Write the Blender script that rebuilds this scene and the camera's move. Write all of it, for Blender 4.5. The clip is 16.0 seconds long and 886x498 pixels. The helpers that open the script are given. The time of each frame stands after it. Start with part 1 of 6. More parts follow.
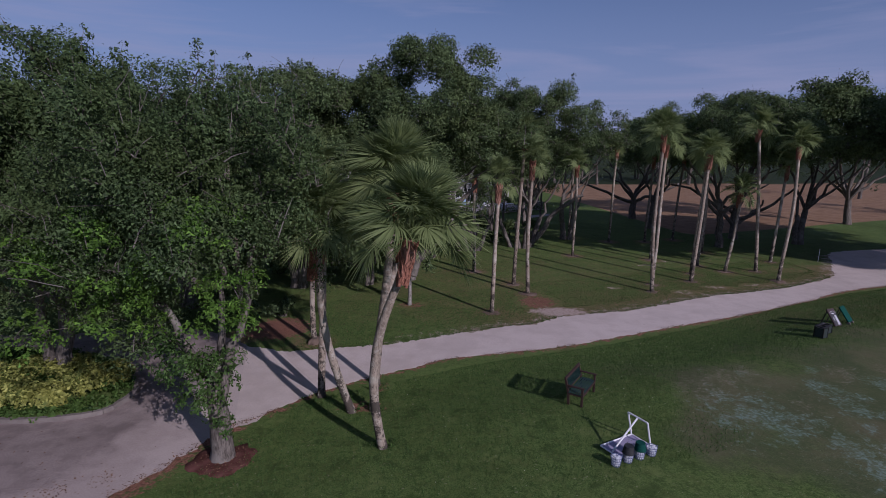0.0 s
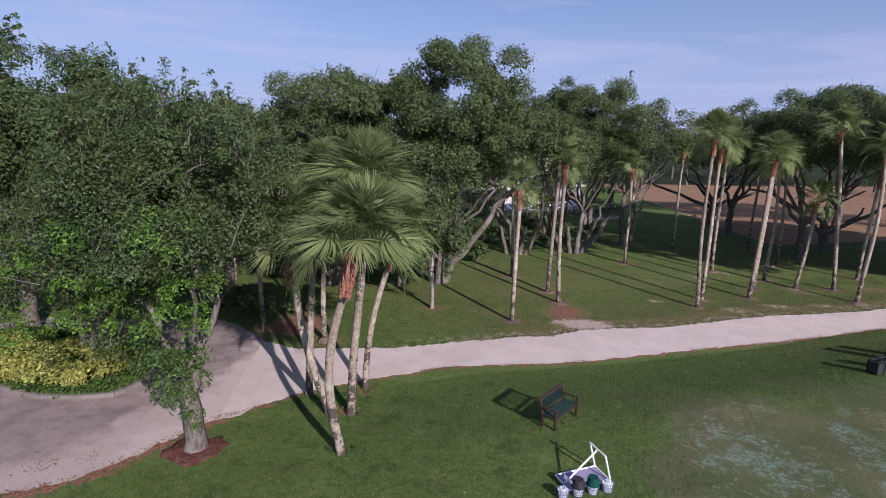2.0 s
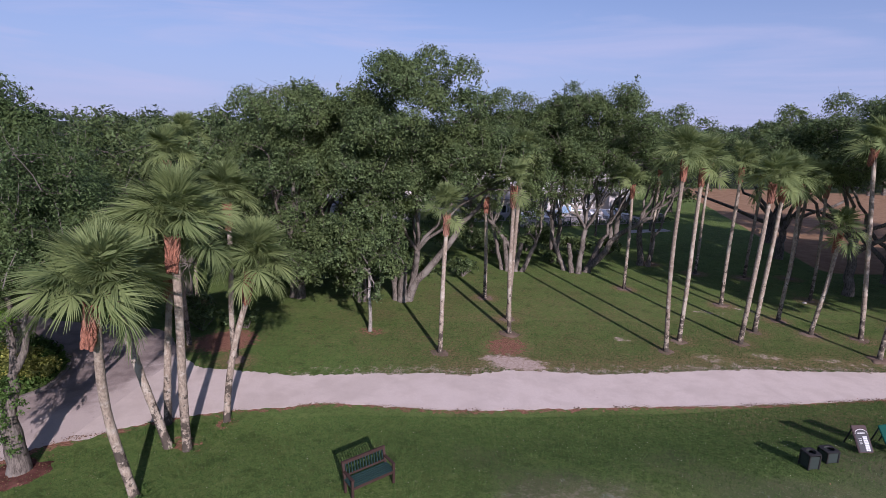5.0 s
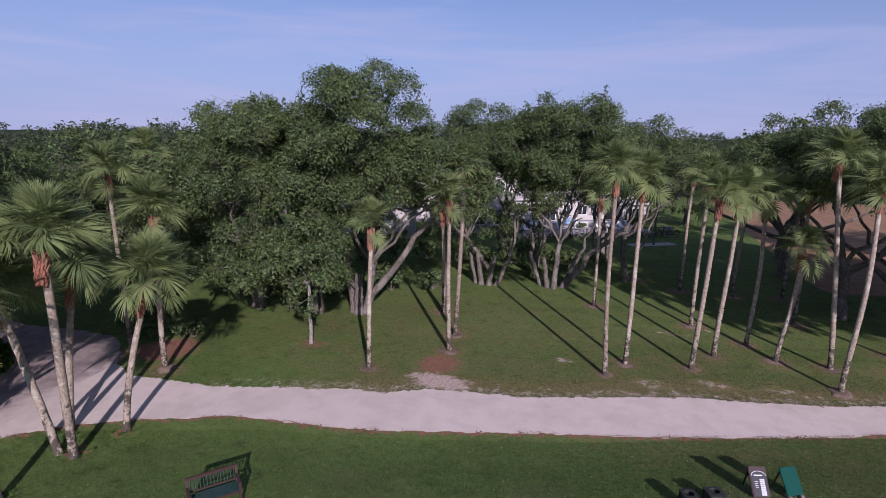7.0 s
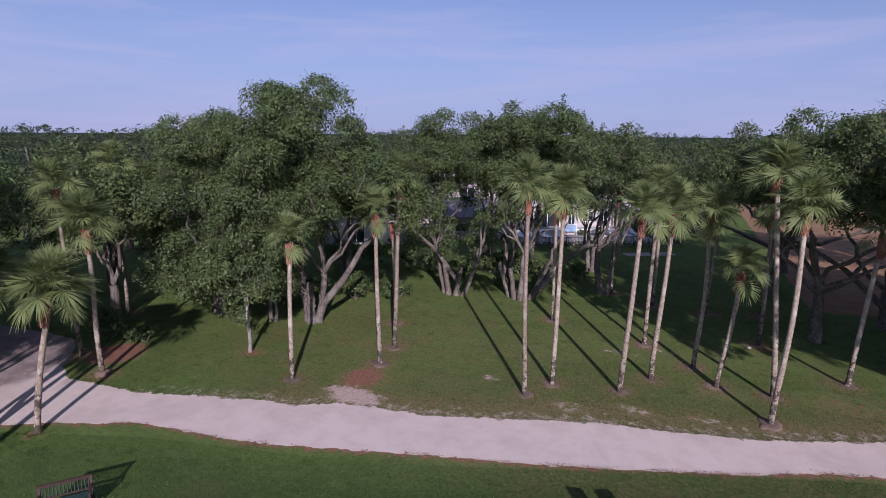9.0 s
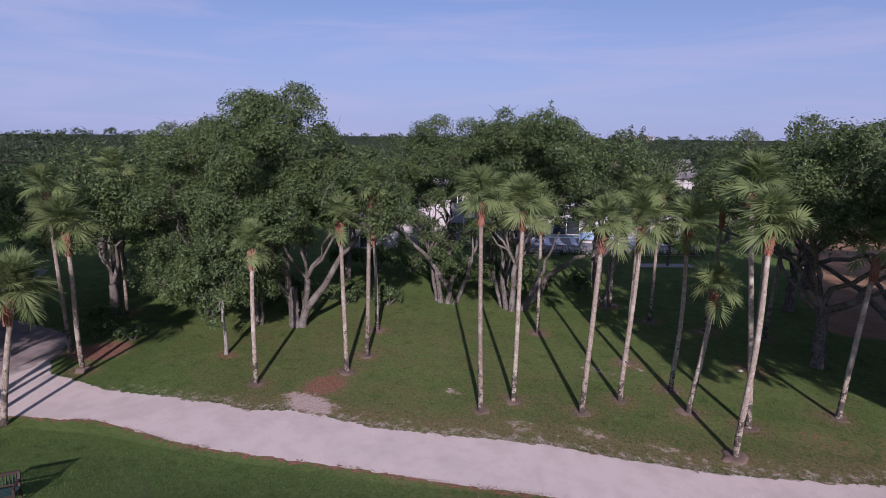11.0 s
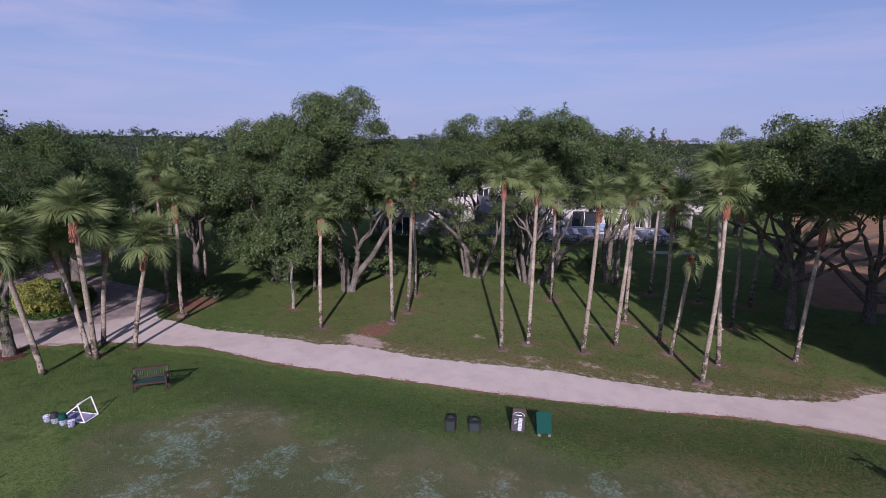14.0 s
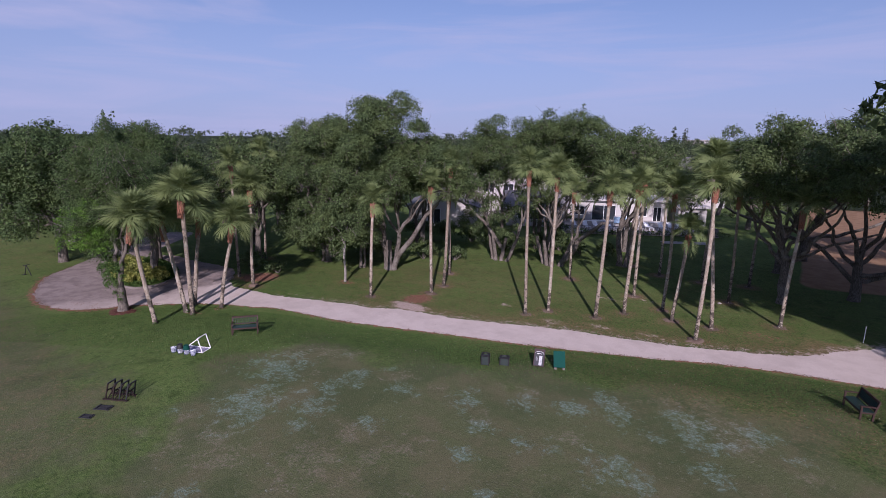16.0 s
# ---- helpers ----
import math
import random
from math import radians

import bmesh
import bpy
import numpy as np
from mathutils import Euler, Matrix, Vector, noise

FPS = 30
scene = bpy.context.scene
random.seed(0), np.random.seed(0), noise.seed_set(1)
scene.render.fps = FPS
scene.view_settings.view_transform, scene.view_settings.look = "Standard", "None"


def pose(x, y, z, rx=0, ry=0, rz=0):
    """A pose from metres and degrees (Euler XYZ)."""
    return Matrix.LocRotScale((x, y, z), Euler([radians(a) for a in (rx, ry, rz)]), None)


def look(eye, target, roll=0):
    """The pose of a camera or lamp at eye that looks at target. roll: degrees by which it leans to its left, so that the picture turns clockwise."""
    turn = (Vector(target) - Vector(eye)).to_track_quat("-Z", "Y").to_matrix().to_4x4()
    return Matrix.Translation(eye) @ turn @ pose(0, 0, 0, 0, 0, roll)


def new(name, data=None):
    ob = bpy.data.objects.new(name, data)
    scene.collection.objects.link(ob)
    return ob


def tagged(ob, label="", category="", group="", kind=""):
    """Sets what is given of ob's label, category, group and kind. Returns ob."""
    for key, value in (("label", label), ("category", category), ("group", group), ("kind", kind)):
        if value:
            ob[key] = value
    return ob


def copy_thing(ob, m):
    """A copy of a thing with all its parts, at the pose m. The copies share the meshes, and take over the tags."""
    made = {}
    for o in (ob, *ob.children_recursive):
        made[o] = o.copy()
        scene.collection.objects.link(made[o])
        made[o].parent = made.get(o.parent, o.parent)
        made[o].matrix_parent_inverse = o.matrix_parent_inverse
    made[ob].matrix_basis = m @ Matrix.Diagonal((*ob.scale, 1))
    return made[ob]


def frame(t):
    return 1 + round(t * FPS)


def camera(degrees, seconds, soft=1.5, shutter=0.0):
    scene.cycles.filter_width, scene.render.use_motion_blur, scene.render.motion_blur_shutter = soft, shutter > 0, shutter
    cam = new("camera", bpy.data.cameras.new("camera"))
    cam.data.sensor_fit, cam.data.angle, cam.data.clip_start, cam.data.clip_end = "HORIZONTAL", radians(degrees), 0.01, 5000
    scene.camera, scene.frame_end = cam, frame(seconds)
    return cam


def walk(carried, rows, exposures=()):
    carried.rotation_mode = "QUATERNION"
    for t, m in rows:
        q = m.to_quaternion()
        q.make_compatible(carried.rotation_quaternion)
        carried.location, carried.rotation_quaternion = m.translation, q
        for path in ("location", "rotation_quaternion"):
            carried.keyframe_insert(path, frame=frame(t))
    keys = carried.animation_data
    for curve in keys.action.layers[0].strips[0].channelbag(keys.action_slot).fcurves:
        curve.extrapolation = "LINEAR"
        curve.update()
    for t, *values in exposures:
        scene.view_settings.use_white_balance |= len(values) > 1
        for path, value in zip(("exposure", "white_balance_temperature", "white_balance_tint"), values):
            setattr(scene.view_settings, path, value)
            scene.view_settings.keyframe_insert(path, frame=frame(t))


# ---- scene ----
cam = camera(80.0, 16.0, soft=0.7)
PATH = [
    (0, (0.159, 0.088, 8.859), (0.178, 2.049, 8.464), 1.0),
    (0.5, (0.457, -0.134, 8.752), (0.258, 1.818, 8.363), 0.9),
    (1, (1.145, -0.185, 8.836), (0.894, 1.76, 8.442), 0.8),
    (1.5, (2.304, 0.103, 9.039), (2.024, 2.042, 8.636), 0.9),
    (2, (3.76, 0.664, 9.336), (3.44, 2.594, 8.92), 1.0),
    (2.5, (5.185, 1.294, 9.629), (4.808, 3.211, 9.202), 1.0),
    (3, (6.535, 1.848, 9.888), (6.095, 3.75, 9.455), 0.9),
    (3.5, (7.767, 2.497, 10.149), (7.264, 4.382, 9.709), 1.0),
    (4, (9.037, 3.212, 10.43), (8.472, 5.078, 9.982), 1.1),
    (4.5, (10.244, 3.885, 10.643), (9.622, 5.731, 10.191), 1.2),
    (5, (11.398, 4.543, 10.767), (10.726, 6.372, 10.316), 1.2),
    (5.5, (12.553, 5.194, 10.844), (11.835, 7.007, 10.398), 1.2),
    (6, (13.759, 5.844, 10.916), (12.999, 7.641, 10.476), 1.2),
    (6.5, (15.07, 6.5, 11.023), (14.271, 8.282, 10.591), 1.1),
    (7, (16.457, 7.109, 11.151), (15.618, 8.873, 10.725), 0.9),
    (7.5, (17.831, 7.823, 11.303), (16.954, 9.57, 10.881), 0.7),
    (8, (19.186, 8.6, 11.518), (18.267, 10.325, 11.094), 0.6),
    (8.5, (20.484, 9.416, 11.747), (19.517, 11.114, 11.32), 0.6),
    (9, (21.747, 10.199, 11.914), (20.746, 11.876, 11.486), 0.5),
    (9.5, (22.966, 11.025, 12.153), (21.93, 12.68, 11.719), 0.4),
    (10, (23.961, 11.828, 12.285), (22.886, 13.457, 11.851), 0.4),
    (10.5, (24.574, 12.51, 12.301), (23.457, 14.113, 11.872), 0.5),
    (11, (24.973, 12.901, 12.237), (23.817, 14.478, 11.816), 0.6),
    (11.5, (25.325, 12.827, 12.13), (24.139, 14.384, 11.717), 0.7),
    (12, (25.797, 12.118, 12.019), (24.597, 13.664, 11.61), 0.7),
    (12.5, (26.226, 11.236, 11.933), (25.017, 12.775, 11.522), 0.7),
    (13, (26.974, 9.949, 11.818), (25.764, 11.488, 11.409), 0.8),
    (13.5, (27.808, 8.775, 11.732), (26.589, 10.307, 11.323), 0.8),
    (14, (28.516, 7.572, 11.688), (27.286, 9.095, 11.277), 0.9),
    (14.5, (29.277, 6.39, 11.639), (28.03, 7.898, 11.225), 0.9),
    (15, (30.025, 5.128, 11.575), (28.762, 6.621, 11.16), 0.9),
    (15.5, (30.787, 3.895, 11.483), (29.507, 5.376, 11.071), 0.9),
    (16, (31.537, 2.688, 11.472), (30.243, 4.156, 11.059), 1.0),
]
EXPOSURES = [(0.0, -0.68, 5640, 31), (0.5, -0.44, 5680, 29), (1.0, -0.1, 5780, 27), (1.5, 0.27, 5980, 26), (4.0, 0.27, 5950, 28), (7.0, 0.09, 5880, 33), (16.0, 0.05, 5860, 34)]
walk(cam, [(t, look(eye, target, roll)) for t, eye, target, roll in PATH], EXPOSURES)

# ---- light ----
SUN_AZ, SUN_EL = radians(141.5), radians(27.0)
world = bpy.data.worlds.new("sky")
scene.world = world
world.use_nodes = True
wn, wl = world.node_tree.nodes, world.node_tree.links
wn.clear()
w_out, w_bg, w_sky = wn.new("ShaderNodeOutputWorld"), wn.new("ShaderNodeBackground"), wn.new("ShaderNodeTexSky")
w_sky.sky_type, w_sky.sun_disc = "NISHITA", False
w_sky.sun_elevation, w_sky.sun_rotation = SUN_EL, SUN_AZ
w_sky.air_density, w_sky.dust_density, w_sky.ozone_density = 1.0, 0.2, 4.0
w_co, w_map, w_noise, w_ramp, w_mix = (wn.new("ShaderNodeTexCoord"), wn.new("ShaderNodeMapping"), wn.new("ShaderNodeTexNoise"),
                                      wn.new("ShaderNodeValToRGB"), wn.new("ShaderNodeMix"))
w_map.inputs["Rotation"].default_value = (0.05, 0.1, 0.5)
w_map.inputs["Scale"].default_value = (1.0, 1.6, 11.0)
w_noise.inputs["Scale"].default_value, w_noise.inputs["Detail"].default_value = 1.6, 6.0
w_noise.inputs["Roughness"].default_value, w_noise.inputs["Distortion"].default_value = 0.55, 0.5
w_ramp.color_ramp.elements[0].position, w_ramp.color_ramp.elements[1].position = 0.45, 0.70
w_ramp.color_ramp.elements[0].color = (0.0, 0.0, 0.0, 1)
w_ramp.color_ramp.elements[1].color = (1.0, 1.0, 1.0, 1)
w_mix.data_type = "RGBA"
w_mix.inputs["B"].default_value = (3.9, 4.9, 7.2, 1)
wl.new(w_co.outputs["Generated"], w_map.inputs["Vector"])
wl.new(w_map.outputs["Vector"], w_noise.inputs["Vector"])
wl.new(w_noise.outputs["Fac"], w_ramp.inputs["Fac"])
w_sep, w_low, w_max = wn.new("ShaderNodeSeparateXYZ"), wn.new("ShaderNodeMapRange"), wn.new("ShaderNodeMath")
w_low.inputs["From Min"].default_value, w_low.inputs["From Max"].default_value = 0.0, 0.34
w_low.inputs["To Min"].default_value, w_low.inputs["To Max"].default_value = 0.85, 0.15
wl.new(w_co.outputs["Generated"], w_sep.inputs["Vector"])
wl.new(w_sep.outputs["Z"], w_low.inputs["Value"])
w_low.interpolation_type = "SMOOTHSTEP"
wl.new(w_low.outputs["Result"], w_mix.inputs["Factor"])
w_max.operation = "MULTIPLY"
wl.new(w_ramp.outputs["Color"], w_max.inputs[0])
w_max.inputs[1].default_value = 0.68
w_cirrus = wn.new("ShaderNodeMix")
w_cirrus.data_type = "RGBA"
w_cirrus.inputs["B"].default_value = (5.6, 6.0, 7.6, 1)
wl.new(w_max.outputs["Value"], w_cirrus.inputs["Factor"])
wl.new(w_mix.outputs["Result"], w_cirrus.inputs["A"])
wl.new(w_sky.outputs["Color"], w_mix.inputs["A"])
wl.new(w_cirrus.outputs["Result"], w_bg.inputs["Color"])
w_bg.inputs["Strength"].default_value = 0.078
wl.new(w_bg.outputs["Background"], w_out.inputs["Surface"])

sun = new("sun", bpy.data.lights.new("sun", "SUN"))
sun.data.energy, sun.data.angle, sun.data.color = 4.6, radians(0.6), (1.0, 0.93, 0.84)
SUN_DIR = Vector((math.sin(SUN_AZ) * math.cos(SUN_EL), math.cos(SUN_AZ) * math.cos(SUN_EL), math.sin(SUN_EL)))
sun.matrix_world = Matrix.Translation((20, -20, 60)) @ (-SUN_DIR).to_track_quat("-Z", "Y").to_matrix().to_4x4()


# ---- materials ----
class Mat:
    """A small builder for node materials."""

    def __init__(self, name, rough=0.7, spec=0.3, metal=0.0):
        self.m = bpy.data.materials.new(name)
        self.m.use_nodes = True
        self.n, self.l = self.m.node_tree.nodes, self.m.node_tree.links
        self.b = self.n["Principled BSDF"]
        self.b.inputs["Roughness"].default_value = rough
        self.b.inputs["Specular IOR Level"].default_value = spec
        self.b.inputs["Metallic"].default_value = metal

    def node(self, kind, **sockets):
        nd = self.n.new(kind)
        for k, v in sockets.items():
            self.put(v, nd.inputs[k.replace("_", " ")])
        return nd

    def put(self, v, socket):
        if isinstance(v, bpy.types.NodeSocket):
            self.l.new(v, socket)
        else:
            socket.default_value = (*v, 1) if isinstance(v, tuple) and len(v) == 3 and socket.type == "RGBA" else v

    def co(self, space="Object"):
        return self.n.new("ShaderNodeTexCoord").outputs[space]

    def world_co(self):
        return self.n.new("ShaderNodeNewGeometry").outputs["Position"]

    def noise(self, scale, detail=4.0, co=None, rough=0.55, dist=0.0, stretch=None):
        co = co or self.co()
        if stretch:
            mp = self.node("ShaderNodeMapping", Vector=co)
            mp.inputs["Scale"].default_value = stretch
            co = mp.outputs["Vector"]
        return self.node("ShaderNodeTexNoise", Vector=co, Scale=scale, Detail=detail, Roughness=rough, Distortion=dist).outputs["Fac"]

    def step(self, v, lo, hi):
        nd = self.node("ShaderNodeMapRange", Value=v)
        nd.interpolation_type = "SMOOTHSTEP"
        nd.inputs["From Min"].default_value, nd.inputs["From Max"].default_value = lo, hi
        return nd.outputs["Result"]

    def math(self, op, a, b=0.0):
        nd = self.n.new("ShaderNodeMath")
        nd.operation = op
        self.put(a, nd.inputs[0])
        self.put(b, nd.inputs[1])
        return nd.outputs[0]

    def mix(self, fac, a, b, blend="MIX"):
        nd = self.n.new("ShaderNodeMix")
        nd.data_type, nd.blend_type = "RGBA", blend
        self.put(fac, nd.inputs["Factor"])
        self.put(a, nd.inputs["A"])
        self.put(b, nd.inputs["B"])
        return nd.outputs["Result"]

    def attr(self, name):
        nd = self.n.new("ShaderNodeAttribute")
        nd.attribute_name = name
        return nd.outputs["Fac"]

    def island(self):
        return self.n.new("ShaderNodeNewGeometry").outputs["Random Per Island"]

    def rand(self):
        return self.n.new("ShaderNodeObjectInfo").outputs["Random"]

    def color(self, c):
        self.put(c, self.b.inputs["Base Color"])
        return self

    def bump(self, h, strength=0.3, dist=0.02):
        nd = self.node("ShaderNodeBump", Height=h, Strength=strength, Distance=dist)
        self.l.new(nd.outputs["Normal"], self.b.inputs["Normal"])
        return self

    def leafy(self, c, share=0.3):
        """Some of the light passes through the leaf."""
        tr = self.node("ShaderNodeBsdfTranslucent", Color=c)
        mx = self.n.new("ShaderNodeMixShader")
        mx.inputs["Fac"].default_value = share
        self.l.new(self.b.outputs["BSDF"], mx.inputs[1])
        self.l.new(tr.outputs["BSDF"], mx.inputs[2])
        self.l.new(mx.outputs["Shader"], self.n["Material Output"].inputs["Surface"])
        return self


def make_leaf(name, dark, light, share=0.38, rough=0.6, spec=0.2):
    k = Mat(name, rough, spec)
    c = k.mix(k.math("POWER", k.island(), 2.0), tuple(0.85 * a + 0.05 * b for a, b in zip(dark, light)), tuple(v * 1.55 for v in light))
    big = k.step(k.noise(0.55, 3.0, k.world_co(), 0.6), 0.38, 0.64)
    c = k.mix(k.math("MULTIPLY", big, 0.4), c, tuple(0.5 * (a + b) * f for a, b, f in zip(dark, light, (1.5, 1.25, 0.85))))
    tuft = k.step(k.noise(2.3, 2.0, k.world_co(), 0.6), 0.44, 0.62)
    c = k.mix(k.math("MULTIPLY", tuft, 0.32), c, tuple(v * 1.15 for v in light))
    k.color(c).leafy(c, share)
    return k.m


M_OAK = make_leaf("oak_leaves", (0.031, 0.053, 0.020), (0.138, 0.198, 0.080))
M_OAK_DARK = make_leaf("laurel_oak_leaves", (0.026, 0.047, 0.018), (0.112, 0.174, 0.066))
M_WOODS = make_leaf("woods_leaves", (0.019, 0.034, 0.017), (0.092, 0.128, 0.064))
M_OAK_BRIGHT = make_leaf("young_oak_leaves", (0.045, 0.105, 0.018), (0.145, 0.28, 0.045))
M_SHRUB = make_leaf("yellow_shrub_leaves", (0.07, 0.125, 0.026), (0.42, 0.43, 0.125))
M_IVY = make_leaf("ivy_leaves", (0.020, 0.048, 0.012), (0.095, 0.175, 0.045))
M_HEDGE = make_leaf("low_green_leaves", (0.03, 0.07, 0.015), (0.09, 0.16, 0.04))


def make_frond(name, dark, light):
    k = Mat(name, 0.55, 0.22)
    c = k.mix(k.island(), dark, light)
    c = k.mix(k.math("MULTIPLY", k.rand(), 0.5), c, (light[0] * 1.12, light[1] * 1.06, light[2] * 0.95))
    k.color(c).leafy(c, 0.42)
    return k.m


M_FROND = make_frond("palm_frond", (0.108, 0.160, 0.057), (0.252, 0.318, 0.132))


def make_bark(name, dark, light, spots, stretch=(6, 6, 1.2), vary=0.0):
    k = Mat(name, 0.9, 0.15)
    n1 = k.noise(3.0, 6.0, k.world_co(), 0.65, stretch=stretch)
    n2 = k.noise(1.1, 3.0, k.world_co())
    c = k.mix(k.step(n1, 0.3, 0.72), dark, light)
    c = k.mix(k.math("MULTIPLY", k.step(n2, 0.52, 0.66), 0.75), c, spots)
    if vary:
        c = k.mix(k.math("MULTIPLY", k.step(k.rand(), 0.35, 0.95), vary), c, (0.14, 0.105, 0.078))
        low = k.node("ShaderNodeSeparateXYZ", Vector=k.co()).outputs["Z"]
        lichen = k.step(k.noise(4.5, 4.0, k.world_co(), 0.7), 0.54, 0.62)
        c = k.mix(k.math("MULTIPLY", lichen, 0.4), c, (0.52, 0.49, 0.42))
        moss = k.step(k.math("ADD", k.math("MULTIPLY", low, 0.065), k.noise(3.4, 5.0, k.world_co(), 0.75)), 0.60, 0.52)
        c = k.mix(k.math("MULTIPLY", moss, 0.9), c, (0.05, 0.042, 0.034))
    k.color(c).bump(n1, 0.6, 0.03)
    return k.m


M_BARK = make_bark("oak_bark", (0.06, 0.051, 0.043), (0.22, 0.192, 0.162), (0.24, 0.22, 0.19))
M_PALE_BARK = make_bark("pale_smooth_bark", (0.15, 0.135, 0.115), (0.36, 0.335, 0.295), (0.46, 0.43, 0.385), (5, 5, 2.0))
M_PALM_BARK = make_bark("palm_trunk", (0.20, 0.16, 0.122), (0.41, 0.345, 0.268), (0.47, 0.43, 0.345), (5, 5, 2.2), 0.45)
M_BOOT = make_bark("palm_boots", (0.13, 0.055, 0.038), (0.41, 0.185, 0.12), (0.32, 0.18, 0.13), (9, 9, 4))


def make_ground():
    k = Mat("lawn", 0.95, 0.1)
    p = k.world_co()
    fine, mid, big = k.noise(26.0, 3.0, p), k.noise(2.6, 5.0, p, 0.6), k.noise(0.22, 4.0, p)
    grass = k.mix(k.step(fine, 0.3, 0.72), (0.066, 0.113, 0.027), (0.150, 0.214, 0.062))
    tuft = k.noise(6.5, 4.0, p, 0.7)
    grass = k.mix(k.math("MULTIPLY", k.step(tuft, 0.52, 0.36), 0.5), grass, (0.040, 0.074, 0.018))
    grass = k.mix(k.math("MULTIPLY", k.step(tuft, 0.54, 0.68), 0.6), grass, (0.135, 0.19, 0.055))
    grass = k.mix(k.math("MULTIPLY", k.step(mid, 0.42, 0.7), 0.5), grass, (0.095, 0.115, 0.035))
    grass = k.mix(k.math("MULTIPLY", k.step(big, 0.4, 0.7), 0.45), grass, (0.06, 0.085, 0.022))
    speckle = k.noise(3.6, 8.0, p, 0.82)
    grass = k.mix(k.math("MULTIPLY", k.step(speckle, 0.48, 0.36), 0.5), grass, (0.038, 0.068, 0.016))
    grass = k.mix(k.math("MULTIPLY", k.step(speckle, 0.54, 0.66), 0.5), grass, (0.165, 0.215, 0.065))
    # scattered pale clover heads and dead blades
    speck = k.step(k.noise(9.0, 2.0, p, 0.8), 0.66, 0.70)
    grass = k.mix(k.math("MULTIPLY", speck, 0.6), grass, (0.30, 0.29, 0.18))
    # closely mown tee
    t_n = k.noise(0.75, 7.0, p, 0.62)
    t_f = k.noise(7.0, 5.0, p, 0.7)
    tee = k.mix(k.step(fine, 0.25, 0.75), (0.082, 0.096, 0.040), (0.128, 0.144, 0.066))
    tee = k.mix(k.math("MULTIPLY", k.step(t_n, 0.42, 0.62), 0.5), tee, (0.150, 0.128, 0.074))
    tee = k.mix(k.math("MULTIPLY", k.step(k.noise(0.35, 5.0, p, 0.6), 0.42, 0.62), 0.6), tee, (0.062, 0.086, 0.034))
    tee = k.mix(k.math("MULTIPLY", k.step(t_f, 0.54, 0.68), 0.28), tee, (0.18, 0.160, 0.10))
    tee = k.mix(k.math("MULTIPLY", k.step(t_f, 0.46, 0.34), 0.25), tee, (0.052, 0.068, 0.028))
    dots = k.step(k.noise(11.0, 2.0, p, 0.7), 0.63, 0.68)
    tee = k.mix(k.math("MULTIPLY", dots, 0.3), tee, (0.27, 0.25, 0.19))
    # chips of dead turf and of teal-painted turf, loose at the rims of the worn places
    grit = k.math("ADD", k.math("MULTIPLY", k.noise(1.3, 6.0, p, 0.7, 0.6), 0.5), k.math("MULTIPLY", k.noise(3.6, 6.0, p, 0.8), 0.5))
    chip = k.step(k.noise(8.5, 3.0, p, 0.6), 0.44, 0.62)
    for name, colour in (("brown", (0.29, 0.235, 0.175)), ("teal", (0.215, 0.305, 0.245))):
        v = k.math("ADD", k.math("MULTIPLY", k.attr(name), 0.62), k.math("MULTIPLY", k.math("SUBTRACT", grit, 0.5), 4.0))
        f = k.math("MULTIPLY", k.step(v, 0.32, 0.7), k.math("ADD", 0.16, k.math("MULTIPLY", chip, 0.5)))
        tee = k.mix(k.math("MULTIPLY", f, 0.6 if name == "brown" else 1.0), tee, colour)
    def zone(base, name, colour, lo=0.32, hi=0.62, amp=0.55, scale=None):
        nz = scale or mid
        v = k.math("ADD", k.attr(name), k.math("MULTIPLY", k.math("SUBTRACT", nz, 0.5), amp))
        return k.mix(k.step(v, lo, hi), base, colour)
    mottle = k.noise(1.1, 6.0, p, 0.7)
    grass = k.mix(k.math("MULTIPLY", k.step(mottle, 0.46, 0.34), 0.6), grass, (0.036, 0.062, 0.016))
    grass = k.mix(k.math("MULTIPLY", k.step(mottle, 0.55, 0.68), 0.4), grass, (0.19, 0.225, 0.075))
    # darker green on the bank by the boards, stronger towards +x
    bank_dark = k.mix(k.step(tuft, 0.38, 0.6), (0.030, 0.056, 0.014), (0.084, 0.126, 0.036))
    grass = k.mix(k.math("MULTIPLY", k.attr("bank_dark"), 0.95), grass, bank_dark)
    c = zone(grass, "tee", tee, 0.1, 0.8, 1.2, k.noise(0.8, 6.0, p, 0.65))
    dry = k.mix(k.step(t_f, 0.3, 0.7), (0.115, 0.108, 0.042), (0.235, 0.168, 0.09))
    dry = k.mix(k.step(speckle, 0.48, 0.36), dry, (0.05, 0.065, 0.02))
    c = zone(c, "dry", dry, 0.18, 0.85, 1.6, k.math("ADD", k.math("MULTIPLY", k.noise(0.6, 5.0, p, 0.6), 0.5), k.math("MULTIPLY", t_f, 0.5)))
    brown = k.math("MULTIPLY", k.step(k.noise(7.0, 4.0, p, 0.85), 0.56, 0.64), k.step(k.attr("dry"), 0.15, 0.5))
    c = k.mix(k.math("MULTIPLY", brown, 0.6), c, (0.20, 0.125, 0.075))
    dark = k.math("MULTIPLY", k.step(k.noise(4.6, 7.0, p, 0.85), 0.47, 0.38), k.step(k.attr("dry"), 0.1, 0.45))
    c = k.mix(k.math("MULTIPLY", dark, 0.5), c, (0.030, 0.044, 0.014))
    field = k.mix(k.step(t_n, 0.3, 0.7), (0.235, 0.138, 0.078), (0.315, 0.20, 0.118))
    c = zone(c, "field", field, 0.45, 0.6, 0.25, big)
